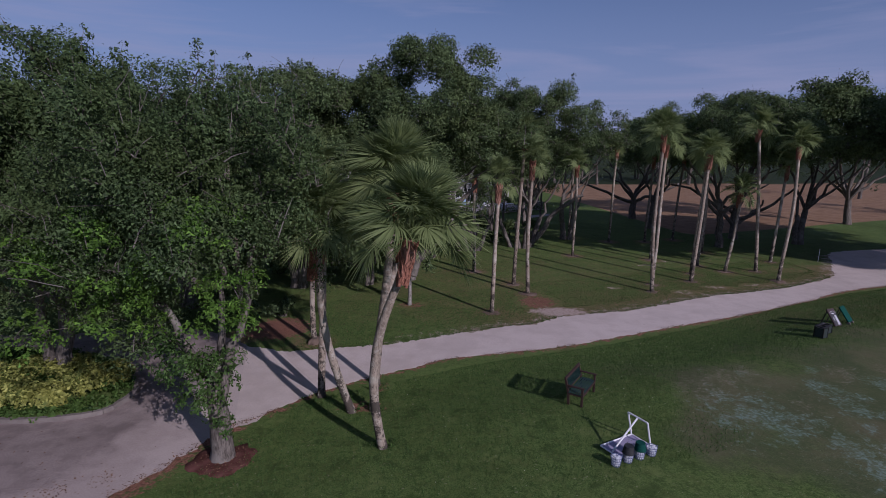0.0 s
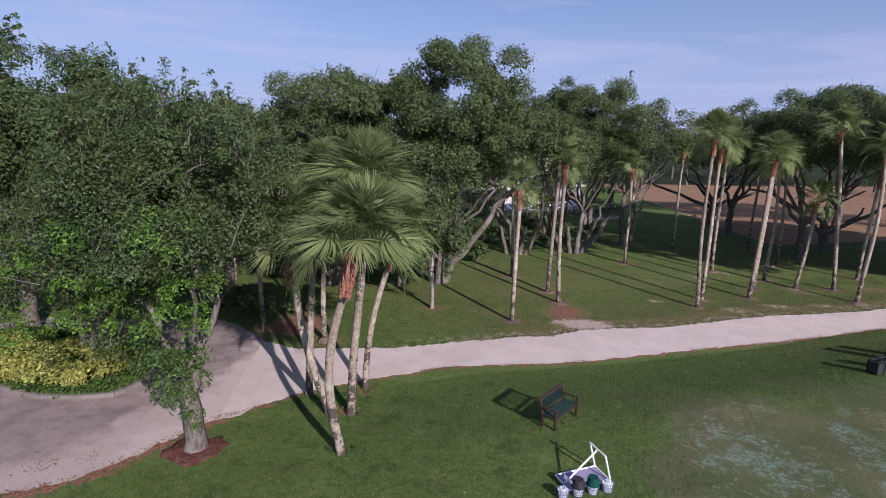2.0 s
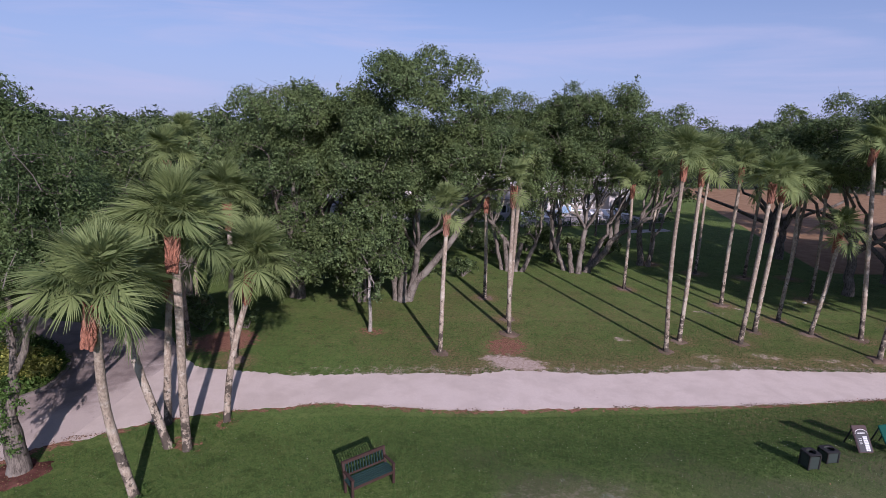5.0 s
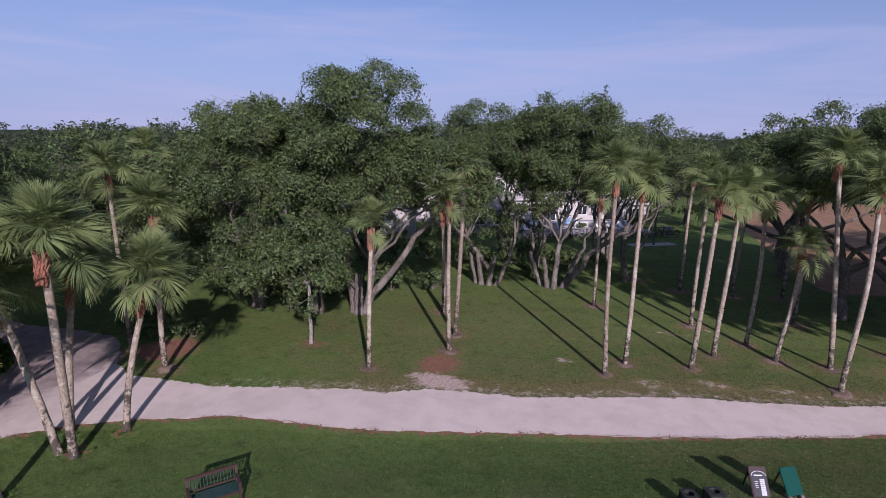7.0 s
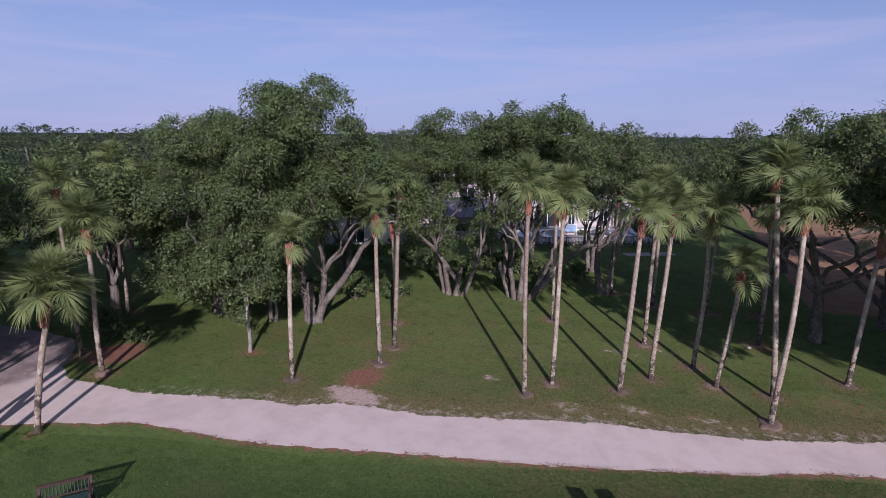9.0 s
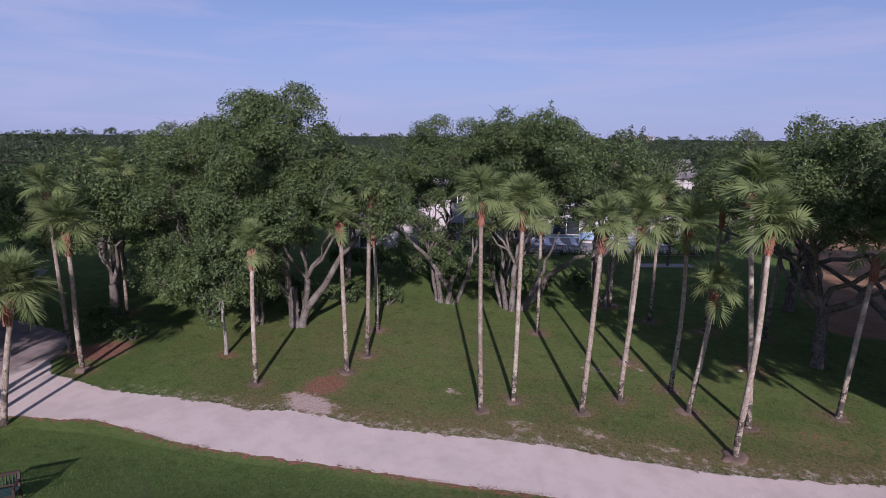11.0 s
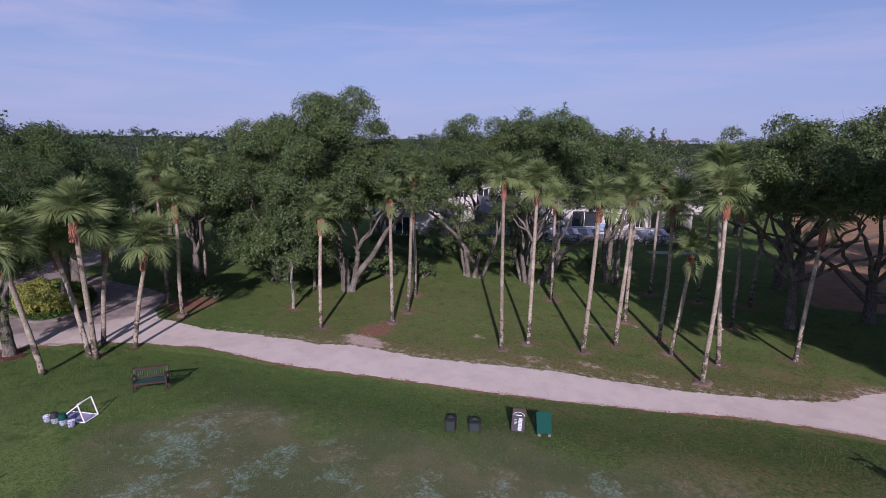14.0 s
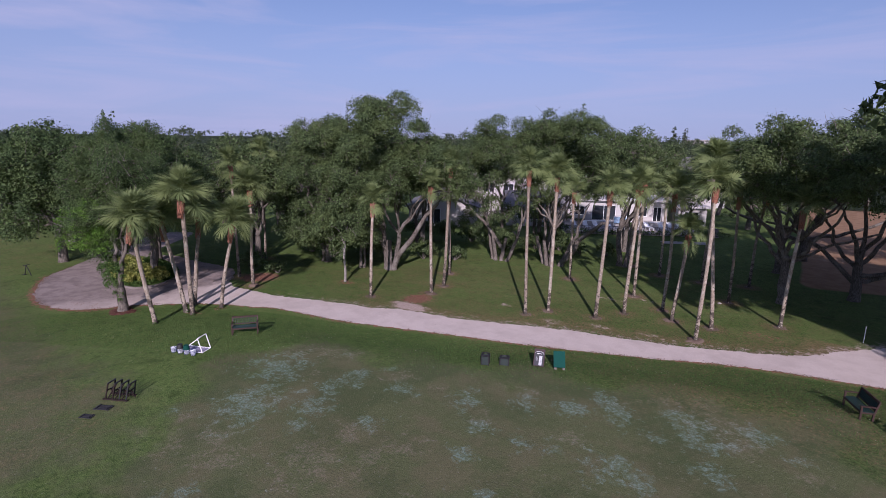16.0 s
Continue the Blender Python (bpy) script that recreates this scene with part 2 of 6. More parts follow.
    # ground colour turned very dark green wherever the distant woods stand
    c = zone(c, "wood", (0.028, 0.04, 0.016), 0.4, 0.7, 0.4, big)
    litter = k.mix(k.step(k.noise(14.0, 4.0, p, 0.75), 0.35, 0.65), (0.125, 0.055, 0.039), (0.345, 0.175, 0.117))
    c = zone(c, "litter", litter, 0.45, 0.66, 2.2, k.noise(4.0, 6.0, p, 0.75))
    sand = k.mix(k.step(t_f, 0.3, 0.7), (0.35, 0.265, 0.215), (0.52, 0.42, 0.36))
    c = zone(c, "sand", sand, 0.42, 0.95, 2.6, k.noise(2.2, 7.0, p, 0.75))
    k.color(c).bump(k.math("ADD", fine, k.math("MULTIPLY", tuft, 0.8)), 0.6, 0.03)
    return k.m


def make_paving(name, a, b, stain, wash=None):
    k = Mat(name, 0.92, 0.12)
    p = k.world_co()
    n1, n2, n3 = k.noise(24.0, 4.0, p, 0.7), k.noise(1.3, 5.0, p, 0.6), k.noise(0.35, 4.0, p)
    c = k.mix(k.step(n1, 0.25, 0.75), a, b)
    c = k.mix(k.math("MULTIPLY", k.step(n2, 0.42, 0.66), 0.6), c, stain)
    c = k.mix(k.math("MULTIPLY", k.step(n3, 0.45, 0.65), 0.3), c, tuple(v * 0.8 for v in stain))
    if wash:
        # pale shell carried on to the asphalt from the path
        x = k.node("ShaderNodeSeparateXYZ", Vector=p).outputs["X"]
        y = k.node("ShaderNodeSeparateXYZ", Vector=p).outputs["Y"]
        near = k.math("ADD", k.math("MULTIPLY", k.math("ADD", x, 10.5), 0.45), k.math("MULTIPLY", k.math("SUBTRACT", 14.2, y), 0.10))
        v = k.math("ADD", near, k.math("MULTIPLY", k.math("SUBTRACT", k.noise(0.55, 6.0, p, 0.62, 0.6), 0.5), 3.2))
        c = k.mix(k.math("MULTIPLY", k.step(v, 0.1, 1.0), 0.96), c, k.mix(k.step(n1, 0.25, 0.75), *wash))
        v = k.math("ADD", k.math("MULTIPLY", k.math("ADD", x, 8.6), 0.8), k.math("MULTIPLY", k.math("SUBTRACT", k.noise(0.9, 5.0, p, 0.65), 0.5), 4.0))
        c = k.mix(k.step(v, 0.0, 1.3), c, k.mix(k.step(n1, 0.25, 0.75), (0.45, 0.38, 0.34), (0.57, 0.485, 0.44)))
    leaf = k.step(k.noise(5.0, 4.0, p, 0.75), 0.69, 0.72)
    c = k.mix(k.math("MULTIPLY", leaf, 0.5), c, (0.09, 0.055, 0.04))
    k.color(c).bump(n1, 0.35, 0.015)
    return k.m


M_GROUND = make_ground()
M_SHELL = make_paving("crushed_shell", (0.53, 0.452, 0.402), (0.66, 0.57, 0.512), (0.515, 0.432, 0.38))
M_ASPHALT = make_paving("old_asphalt", (0.235, 0.192, 0.172), (0.375, 0.31, 0.282), (0.165, 0.132, 0.12), ((0.37, 0.305, 0.272), (0.49, 0.41, 0.37)))


def make_plain(name, c, rough=0.6, spec=0.3, metal=0.0, wear=0.18, scale=6.0):
    k = Mat(name, rough, spec, metal)
    n1, n2 = k.noise(scale, 5.0, k.world_co(), 0.65), k.noise(scale * 0.12, 3.0, k.world_co())
    col = k.mix(k.math("MULTIPLY", k.step(n1, 0.35, 0.75), wear), c, tuple(v * 0.55 for v in c))
    col = k.mix(k.math("MULTIPLY", k.step(n2, 0.4, 0.7), wear), col, tuple(min(1, v * 1.3 + 0.01) for v in c))
    k.color(col).bump(n1, 0.12, 0.004)
    return k.m


M_KERB = make_plain("old_kerb", (0.20, 0.175, 0.155), 0.9, 0.2, wear=0.6)
M_CONCRETE = make_plain("concrete", (0.38, 0.35, 0.32), 0.9, 0.2, wear=0.4)
M_STUCCO = make_plain("white_stucco", (0.50, 0.47, 0.45), 0.9, 0.2, wear=0.12, scale=2.0)
M_ROOF = make_plain("grey_shingles", (0.20, 0.19, 0.185), 0.85, 0.2, wear=0.35, scale=4.0)
M_ROOF_WHITE = make_plain("white_roof", (0.46, 0.44, 0.43), 0.8, 0.25, wear=0.25, scale=2.0)
M_DARK = make_plain("dark_frame", (0.03, 0.03, 0.032), 0.5, 0.4)
M_WOOD_RED = make_plain("red_brown_wood", (0.046, 0.025, 0.02), 0.6, 0.35, wear=0.4, scale=20)
M_RACK = make_plain("dark_weathered_wood", (0.026, 0.017, 0.014), 0.7, 0.25, wear=0.4, scale=18)
M_SLAT_GREEN = make_plain("green_slats", (0.016, 0.042, 0.038), 0.5, 0.4, wear=0.3, scale=15)
M_TEAL = make_plain("teal_board", (0.006, 0.062, 0.048), 0.75, 0.1, wear=0.15, scale=5)
M_GREY_PLASTIC = make_plain("dark_grey_plastic", (0.022, 0.021, 0.021), 0.5, 0.4, wear=0.25, scale=8)
M_BIN_PANEL = make_plain("bin_panel", (0.028, 0.04, 0.036), 0.55, 0.35, wear=0.3, scale=9)
M_SIGN_FRAME = make_plain("mauve_brown_frame", (0.065, 0.045, 0.045), 0.7, 0.15, wear=0.3, scale=9)
M_SIGN_GREY = make_plain("grey_print", (0.06, 0.06, 0.066), 0.7, 0.15, wear=0.2, scale=9)
M_PRINT = make_plain("faded_white_print", (0.55, 0.56, 0.57), 0.6, 0.3, wear=0.15)
M_WHITE = make_plain("white_paint", (0.80, 0.80, 0.80), 0.5, 0.4, wear=0.08)
M_BASKET = make_plain("blue_wire", (0.10, 0.13, 0.28), 0.45, 0.5, wear=0.1)
M_BALL = make_plain("golf_ball", (0.78, 0.79, 0.82), 0.35, 0.5, wear=0.05, scale=40)
M_MAT = make_plain("lavender_net", (0.30, 0.27, 0.38), 0.8, 0.2, wear=0.3, scale=20)


def make_glass():
    k = Mat("window_glass", 0.05, 0.8)
    k.color(k.mix(k.noise(0.6, 2.0), (0.015, 0.018, 0.022), (0.04, 0.045, 0.05)))
    return k.m


M_GLASS = make_glass()


# ---- geometry helpers ----
def mesh_from(name, verts, faces, mats, smooth=False, index=None):
    """A mesh from arrays: verts (n, 3), faces (m, k)."""
    verts, faces = np.asarray(verts, np.float32), np.asarray(faces, np.int32)
    me = bpy.data.meshes.new(name)
    k = faces.shape[1]
    me.vertices.add(len(verts))
    me.vertices.foreach_set("co", verts.ravel())
    me.loops.add(faces.size)
    me.loops.foreach_set("vertex_index", faces.ravel())
    me.polygons.add(len(faces))
    me.polygons.foreach_set("loop_start", np.arange(0, faces.size, k, dtype=np.int32))
    me.polygons.foreach_set("loop_total", np.full(len(faces), k, np.int32))
    if smooth:
        me.polygons.foreach_set("use_smooth", np.ones(len(faces), bool))
    for m in mats if isinstance(mats, (list, tuple)) else [mats]:
        me.materials.append(m)
    if index is not None:
        me.polygons.foreach_set("material_index", np.asarray(index, np.int32))
    me.update(calc_edges=True)
    return me


def part(name, bm, material, parent, label="", m=None):
    """Links a bmesh or a mesh as one object under a thing or a part."""
    if isinstance(bm, bmesh.types.BMesh):
        me = bpy.data.meshes.new(name)
        bm.to_mesh(me)
        bm.free()
        me.materials.append(material)
    else:
        me = bm
    ob = new(name, me)
    ob.parent = parent
    if m is not None:
        ob.matrix_basis = m
    if label:
        ob["label"] = label
    return ob


def thing(name, m, label, category, group="", kind=""):
    e = new(name)
    e.empty_display_size = 0.2
    e.matrix_basis = m
    return tagged(e, label, category, group, kind)


def box(x0, x1, y0, y1, z0, z1, bevel=0.0, bm=None):
    own = bmesh.new()
    bmesh.ops.create_cube(own, size=1, matrix=Matrix.Translation(((x0 + x1) / 2, (y0 + y1) / 2, (z0 + z1) / 2)) @ Matrix.Diagonal((x1 - x0, y1 - y0, z1 - z0, 1)))
    if bevel:
        bmesh.ops.bevel(own, geom=own.edges[:], offset=bevel, segments=2, affect="EDGES")
    if bm is None:
        return own
    tmp = bpy.data.meshes.new("tmp")
    own.to_mesh(tmp)
    own.free()
    bm.from_mesh(tmp)
    bpy.data.meshes.remove(tmp)
    return bm


def tube_arrays(points, radii, sides=7, start=0):
    """Verts and quads of a tube along points."""
    pts = [Vector(p) for p in points]
    verts, faces = [], []
    side = Vector((1, 0, 0))
    for i, p in enumerate(pts):
        way = (pts[min(i + 1, len(pts) - 1)] - pts[max(i - 1, 0)]).normalized()
        side = (side - way * side.dot(way))
        side = side.normalized() if side.length > 1e-4 else way.orthogonal().normalized()
        up = way.cross(side)
        for s in range(sides):
            a = 2 * math.pi * s / sides
            verts.append(p + (side * math.cos(a) + up * math.sin(a)) * radii[i])
    for i in range(len(pts) - 1):
        for s in range(sides):
            a, b = start + i * sides + s, start + i * sides + (s + 1) % sides
            faces.append((a, b, b + sides, a + sides))
    return verts, faces


def tubes_mesh(name, runs, mat, sides=7):
    verts, faces = [], []
    for points, radii in runs:
        v, q = tube_arrays(points, radii, sides, len(verts))
        verts += v
        faces += q
    return mesh_from(name, [tuple(v) for v in verts], faces, mat, True)


def rod(a, b, r, sides=8, bm=None):
    """A straight round bar as a closed bmesh."""
    a, b = Vector(a), Vector(b)
    own = bm or bmesh.new()
    m = Matrix.Translation((a + b) / 2) @ (b - a).to_track_quat("Z", "Y").to_matrix().to_4x4()
    bmesh.ops.create_cone(own, cap_ends=True, segments=sides, radius1=r, radius2=r, depth=(b - a).length, matrix=m)
    return own


def plank(a, b, w, h, bm=None):
    """A square-cut bar from a to b, w wide (level) and h deep."""
    a, b = Vector(a), Vector(b)
    own = bm or bmesh.new()
    q = (b - a).to_track_quat("X", "Z").to_matrix().to_4x4()
    bmesh.ops.create_cube(own, size=1, matrix=Matrix.Translation((a + b) / 2) @ q @ Matrix.Diagonal(((b - a).length, w, h, 1)))
    return own


# ---- ground ----
EDGE_X = [-8, -4, 2, 8, 14, 20, 26, 34, 44]
EDGE_Y = [13.0, 17.2, 20.4, 22.7, 25.5, 28.9, 31.9, 34.9, 37.5]


def height(x, y):
    """The tee stands about a metre above the path."""
    d = (np.interp(x, EDGE_X, EDGE_Y) - y) * 0.9
    top = np.interp(x, [-9, -6, -1, 5, 14, 20, 30], [0, 0.0, 0.27, 0.66, 0.69, 0.72, 0.8])
    s = np.clip(d / 5.5, 0, 1)
    return top * s * s * (3 - 2 * s)


def hz(x, y):
    return float(height(x, y))


PATH_LOW = [(-6.2, 15.4), (-5.4, 16.1), (-4.3, 17.4), (-2.6, 18.8), (-0.9, 19.8), (1.0, 20.95), (5.4, 22.2), (10.1, 24.3), (12.2, 25.3), (16.0, 26.95), (22.0, 30.0), (25.1, 31.9), (28.3, 33.3), (31.7, 34.4), (36, 35.6), (44, 37.6), (60, 41)]
PATH_HIGH = [(60, 60), (46, 50.5), (41.2, 47.3), (34.8, 45.2), (31.6, 41.0), (29.7, 38.4), (28.8, 36.8), (27.3, 35.6), (25.4, 34.5), (23.3, 33.25), (19.3, 31.65), (17.0, 30.9), (12.8, 28.8), (10.7, 27.75), (7.0, 26.6), (5.0, 25.3), (3.5, 24.85), (0.5, 23.5), (-2.1, 22.3), (-4.5, 21.8), (-6.2, 21.4), (-8.0, 21.9)]
DRIVE = [(-5.6, 15.95), (-6.5, 14.9), (-7.15, 13.4), (-7.8, 12.1), (-8.6, 11.3), (-10.2, 10.5), (-12.5, 10.3), (-15.4, 10.8), (-19.4, 12.4), (-21.9, 14.8), (-25.0, 17.5), (-29.0, 21.3), (-33, 26), (-31, 29), (-26, 24.5), (-22.3, 21.0), (-20.2, 22.6), (-17.4, 22.9), (-15.2, 23.4), (-13.0, 23.8), (-11.2, 23.9), (-8.5, 22.3), (-7.2, 20.5), (-6.6, 18)]
ISLAND = [(-10.5, 16.6), (-10.7, 16.0), (-11.6, 15.6), (-13.4, 15.35), (-16.0, 15.85), (-18.8, 16.6), (-21.0, 18.0), (-21.2, 19.6), (-19.2, 20.7), (-15.2, 20.6), (-12.2, 19.6), (-11.0, 18.4), (-10.45, 17.4)]


def resample(poly, step, closed=False):
    pts = [Vector((*p, 0)) for p in poly] + ([Vector((*poly[0], 0))] if closed else [])
    out = []
    for i in range(len(pts) - 1):
        p0, p1, p2, p3 = pts[max(i - 1, 0)], pts[i], pts[i + 1], pts[min(i + 2, len(pts) - 1)]
        if closed:
            p0, p3 = pts[i - 1] if i else pts[-2], pts[i + 2] if i + 2 < len(pts) else pts[1]
        n = max(1, int((p2 - p1).length / step))
        for j in range(n):
            t = j / n
            out.append(0.5 * (2 * p1 + (p2 - p0) * t + (2 * p0 - 5 * p1 + 4 * p2 - p3) * t * t + (3 * p1 - p0 - 3 * p2 + p3) * t ** 3))
    if not closed:
        out.append(pts[-1])
    return out


def dist_to(poly_pts, X, Y):
    """Distance of each grid point to a dense line of points."""
    d = np.full(X.shape, 1e9)
    for p in poly_pts:
        d = np.minimum(d, (X - p.x) ** 2 + (Y - p.y) ** 2)
    return np.sqrt(d)


def spread(lo, hi, core_lo, core_hi, step, grow=1.13):
    mid = list(np.arange(core_lo, core_hi + step / 2, step))
    s, v = step, core_hi
    while v < hi:
        s *= grow
        v += s
        mid.append(v)
    s, v = step, core_lo
    while v > lo:
        s *= grow
        v -= s
        mid.insert(0, v)
    return np.array(mid)


# cabbage palms: foot x, y, lean x, y, height of the trunk's top, size of the crown
PALMS_BY_DRIVE = [
    (-1.32, 13.9, 0.84, -1.02, 6.14, 0.88), (-2.6, 16.25, -0.8, -0.72, 5.8, 0.88), (-1.9, 16.35, 0.72, -0.4, 7.15, 0.94),
    (-3.87, 17.35, 0.05, 0.75, 5.6, 0.85), (-2.03, 18.3, 0.97, 0.7, 5.3, 0.88), (-5.3, 22.47, 0.1, 0.06, 7, 0.82),
]
PALMS_GROVE = [
    (3.08, 27.06, 0.16, 0.15, 6.5, 0.66), (5.63, 30.83, -0.1, -0.08, 7.6, 0.66), (5.05, 32.87, 0.33, 0.21, 8.9, 0.7),
    (2.73, 36.25, -0.15, -0.08, 6.2, 0.57), (13.47, 31.62, -0.21, -0.07, 9.15, 0.74), (14.17, 33.38, 0.1, 0.02, 8.65, 0.78),
    (11.12, 42.05, -0.1, -0.04, 6.9, 0.66), (17.17, 34.3, 0.33, 0.04, 8.05, 0.74), (17.06, 40.94, 0.06, 0.01, 8.4, 0.78),
    (18.2, 36.48, 0.27, 0.02, 8, 0.78), (19.85, 39.07, 0.03, 0, 7.7, 0.78),
]
PALMS_EAST = [
    (12.86, 50.5, 0.04, 0, 7.4, 0.7), (16.15, 48.7, 0.15, 0.01, 8.2, 0.7), (21.05, 37.3, 0.48, -0.01, 5.4, 0.7),
    (22.73, 44.3, -0.14, 0.01, 7.4, 0.74), (23.43, 37.49, -1.01, 0.08, 9.75, 0.78), (23.31, 34.69, 0.12, -0.02, 8.65, 0.78),
    (26.57, 40.86, 0.29, -0.03, 7.2, 0.74), (19.6, 48.9, 0.2, 0, 7.6, 0.7), (22.8, 50.2, 0.4, 0.1, 7.4, 0.7),
    (-8.7, 23.1, -0.3, 0, 8.6, 0.78), (-13.1, 28, 0.2, 0.1, 9.3, 0.78),
]
PALMS = PALMS_BY_DRIVE + PALMS_GROVE + PALMS_EAST

# bare sand and fallen leaves: centre, half-axes, strength
TEAL_SPOTS = [(10.1, 15.1, 1.2, 1.26), (12.6, 12.4, 0.96, 1.39), (13.7, 15.5, 0.35, 0.64), (13.7, 16.5, 0.55, 0.45), (14.7, 14.1, 0.51, 0.65), (15.4, 12.9, 0.3, 0.42), (18.9, 18.6, 0.38, 0.75), (20.8, 20.2, 0.33, 0.57), (23.7, 22.2, 0.42, 1.04), (22.5, 21.0, 0.42, 0.55), (26.5, 22.7, 0.6, 1.06),
              (27.5, 22.0, 0.49, 0.63), (25.6, 18.2, 0.57, 0.73), (21.2, 15.5, 0.25, 0.3), (23.3, 17.9, 0.25, 0.3), (22.3, 17.6, 0.25, 0.37), (28.0, 20.3, 0.42, 0.47), (16.0, 17.5, 0.29, 0.52), (17.3, 14.8, 0.34, 0.33), (28.6, 24.0, 0.47, 0.53)]
BROWN_SPOTS = [(12.9, 8.6, 0.6, 0.7), (15.3, 9.9, 0.76, 0.6), (17.7, 11.7, 0.7, 1.0), (27.9, 23.3, 0.7, 1.1), (26.4, 24.6, 0.7, 0.7), (13.8, 10.3, 0.5, 0.63), (29.6, 28.9, 1.1, 0.7), (19.5, 14.6, 0.5, 0.5), (9.2, 17.0, 0.8, 0.6), (11.0, 18.2, 0.9, 0.5)]
SAND_SPOTS = ((6.7, 27.4, 1.6, 0.75, 1.25), (11.35, 32.4, 0.5, 0.3, 0.75), (15.6, 31.6, 0.9, 0.5, 0.6), (18.2, 32.9, 1.0, 0.4, 0.65), (21.2, 33.6, 1.0, 0.4, 0.6), (16.2, 39.0, 1.6, 0.5, 0.55), (18.0, 40.4, 1.6, 0.5, 0.5))
LITTER_SPOTS = ((5.9, 29.1, 1.3, 1.5, 0.72), (-1.3, 28.2, 1.0, 0.7, 0.6), (-7.4, 24.2, 1.8, 1.8, 0.85), (1.6, 28.4, 1.0, 0.6, 0.4), (-2.3, 16.6, 0.9, 0.6, 0.6), (-2.0, 18.2, 0.6, 0.5, 0.6), (26.0, 38.4, 1.6, 1.0, 0.45), (21.5, 36.5, 1.0, 0.6, 0.35))
low_pts, high_pts = resample(PATH_LOW, 0.5), resample(PATH_HIGH, 0.5)


TEE = [(9.3, 18.6), (8.4, 17.2), (8.2, 15.4), (9.3, 13.0), (11.4, 10.4), (13.4, 7.8), (16, 4), (19, -1), (24, -9), (40, -14), (52, 2), (43, 16), (33.6, 23.4), (32.4, 25.2), (30.0, 26.7), (27.6, 26.2), (24.6, 25.0), (21.4, 23.5), (18.0, 21.8), (14.3, 19.9)]


def tee_depth(X, Y):
    """Distance inside (positive) or outside the edge of the tee."""
    inside = np.zeros(X.shape, bool)
    for (x0, y0), (x1, y1) in zip(TEE, TEE[1:] + TEE[:1]):
        inside ^= ((y0 > Y) != (y1 > Y)) & (X < (x1 - x0) * (Y - y0) / (y1 - y0 + 1e-9) + x0)
    return dist_to(resample(TEE, 0.5, True), X, Y) * np.where(inside, 1, -1)


def build_ground():
    xs = spread(-2600, 2600, -13, 36, 0.3)
    ys = spread(-900, 3200, 5, 50, 0.3)
    X, Y = np.meshgrid(xs, ys)
    Z = height(X, Y)
    n, m = X.shape
    verts = np.stack([X, Y, Z], -1).reshape(-1, 3)
    idx = np.arange(n * m).reshape(n, m)
    faces = np.stack([idx[:-1, :-1], idx[:-1, 1:], idx[1:, 1:], idx[1:, :-1]], -1).reshape(-1, 4)
    me = mesh_from("ground", verts, faces, M_GROUND, True)
    d_low, d_high = dist_to(low_pts, X, Y), dist_to(high_pts, X, Y)

    def smooth(v, lo, hi):
        s = np.clip((v - lo) / (hi - lo), 0, 1)
        return s * s * (3 - 2 * s)

    d_tee = tee_depth(X, Y)
    d_tee = d_tee + 0.9 * np.sin(0.7 * X + 1.1 * Y) + 0.7 * np.sin(1.3 * X - 0.8 * Y + 2.0)
    tee = np.maximum(smooth(d_tee, -2.6, 2.4), 0.72 * smooth(-Y, -12.5, -6) * smooth(-X, -16, -9))

    rr = np.random.RandomState(12)
    scatter = [(a, b, c, c * 0.9) for a, b, c in zip(rr.uniform(11, 31, 60), rr.uniform(6, 25, 60), rr.uniform(0.12, 0.4, 60))]

    def spots(rows):
        v = np.zeros(X.shape)
        for cx, cy, rx, ry in rows:
            u, w = 0.75 * (X - cx) + 0.66 * (Y - cy), -0.66 * (X - cx) + 0.75 * (Y - cy)
            v = np.maximum(v, smooth(-np.hypot(u / (rx + 0.15), w / (ry + 0.15)), -2.3, -0.2))
        return v

    sand, litter, dry = (np.zeros(X.shape) for _ in range(3))
    for i, p in enumerate(PALMS):
        r = np.hypot(X - p[0], Y - p[1])
        if p[1] > 21:
            dry = np.maximum(dry, 0.75 * smooth(-r, -1.6, -0.5))
    dry = np.maximum(dry, 0.72 * smooth(-d_high, -5.5, -0.3) * smooth(X, -4, 6) * (Y < 40))
    dry = np.maximum(dry, 0.42 * smooth(Y, 20, 27) * smooth(-Y, -64, -30) * smooth(X, -22, 4))
    dry = np.maximum(dry, 0.34 * smooth(-X, 16, 26) * smooth(-Y, -30, -14))
    dry = np.maximum(dry, 0.3 * smooth(-Y, -13.5, -7) * smooth(-X, -15, -9))
    sand = np.maximum(sand, 0.64 * smooth(-d_high, -1.7, -0.1) * smooth(X, -10, 3) * (Y < 44))
    for cx, cy, rx, ry, a in SAND_SPOTS:
        sand = np.maximum(sand, a * smooth(-np.hypot((X - cx) / rx, (Y - cy) / ry), -1.6, -0.3))
    for cx, cy, rx, ry, a in LITTER_SPOTS:
        litter = np.maximum(litter, a * smooth(-np.hypot((X - cx) / rx, (Y - cy) / ry), -1.4, -0.4))
    litter = np.maximum(litter, 0.72 * smooth(-d_low, -0.6, -0.05) * (X < 45))
    d_drive = dist_to(resample(DRIVE[:9], 0.4), X, Y)
    litter = np.maximum(litter, 0.7 * smooth(-d_drive, -0.9, -0.15) * (Y < 15.2))
    field = smooth(Y - 0.45 * (X - 26), 50, 56) * smooth(X + 0.12 * (Y - 60), 23.5, 26.5) * smooth(-Y, -170, -150) * smooth(-X, -150, -120)
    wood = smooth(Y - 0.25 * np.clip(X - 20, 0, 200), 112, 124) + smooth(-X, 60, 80)
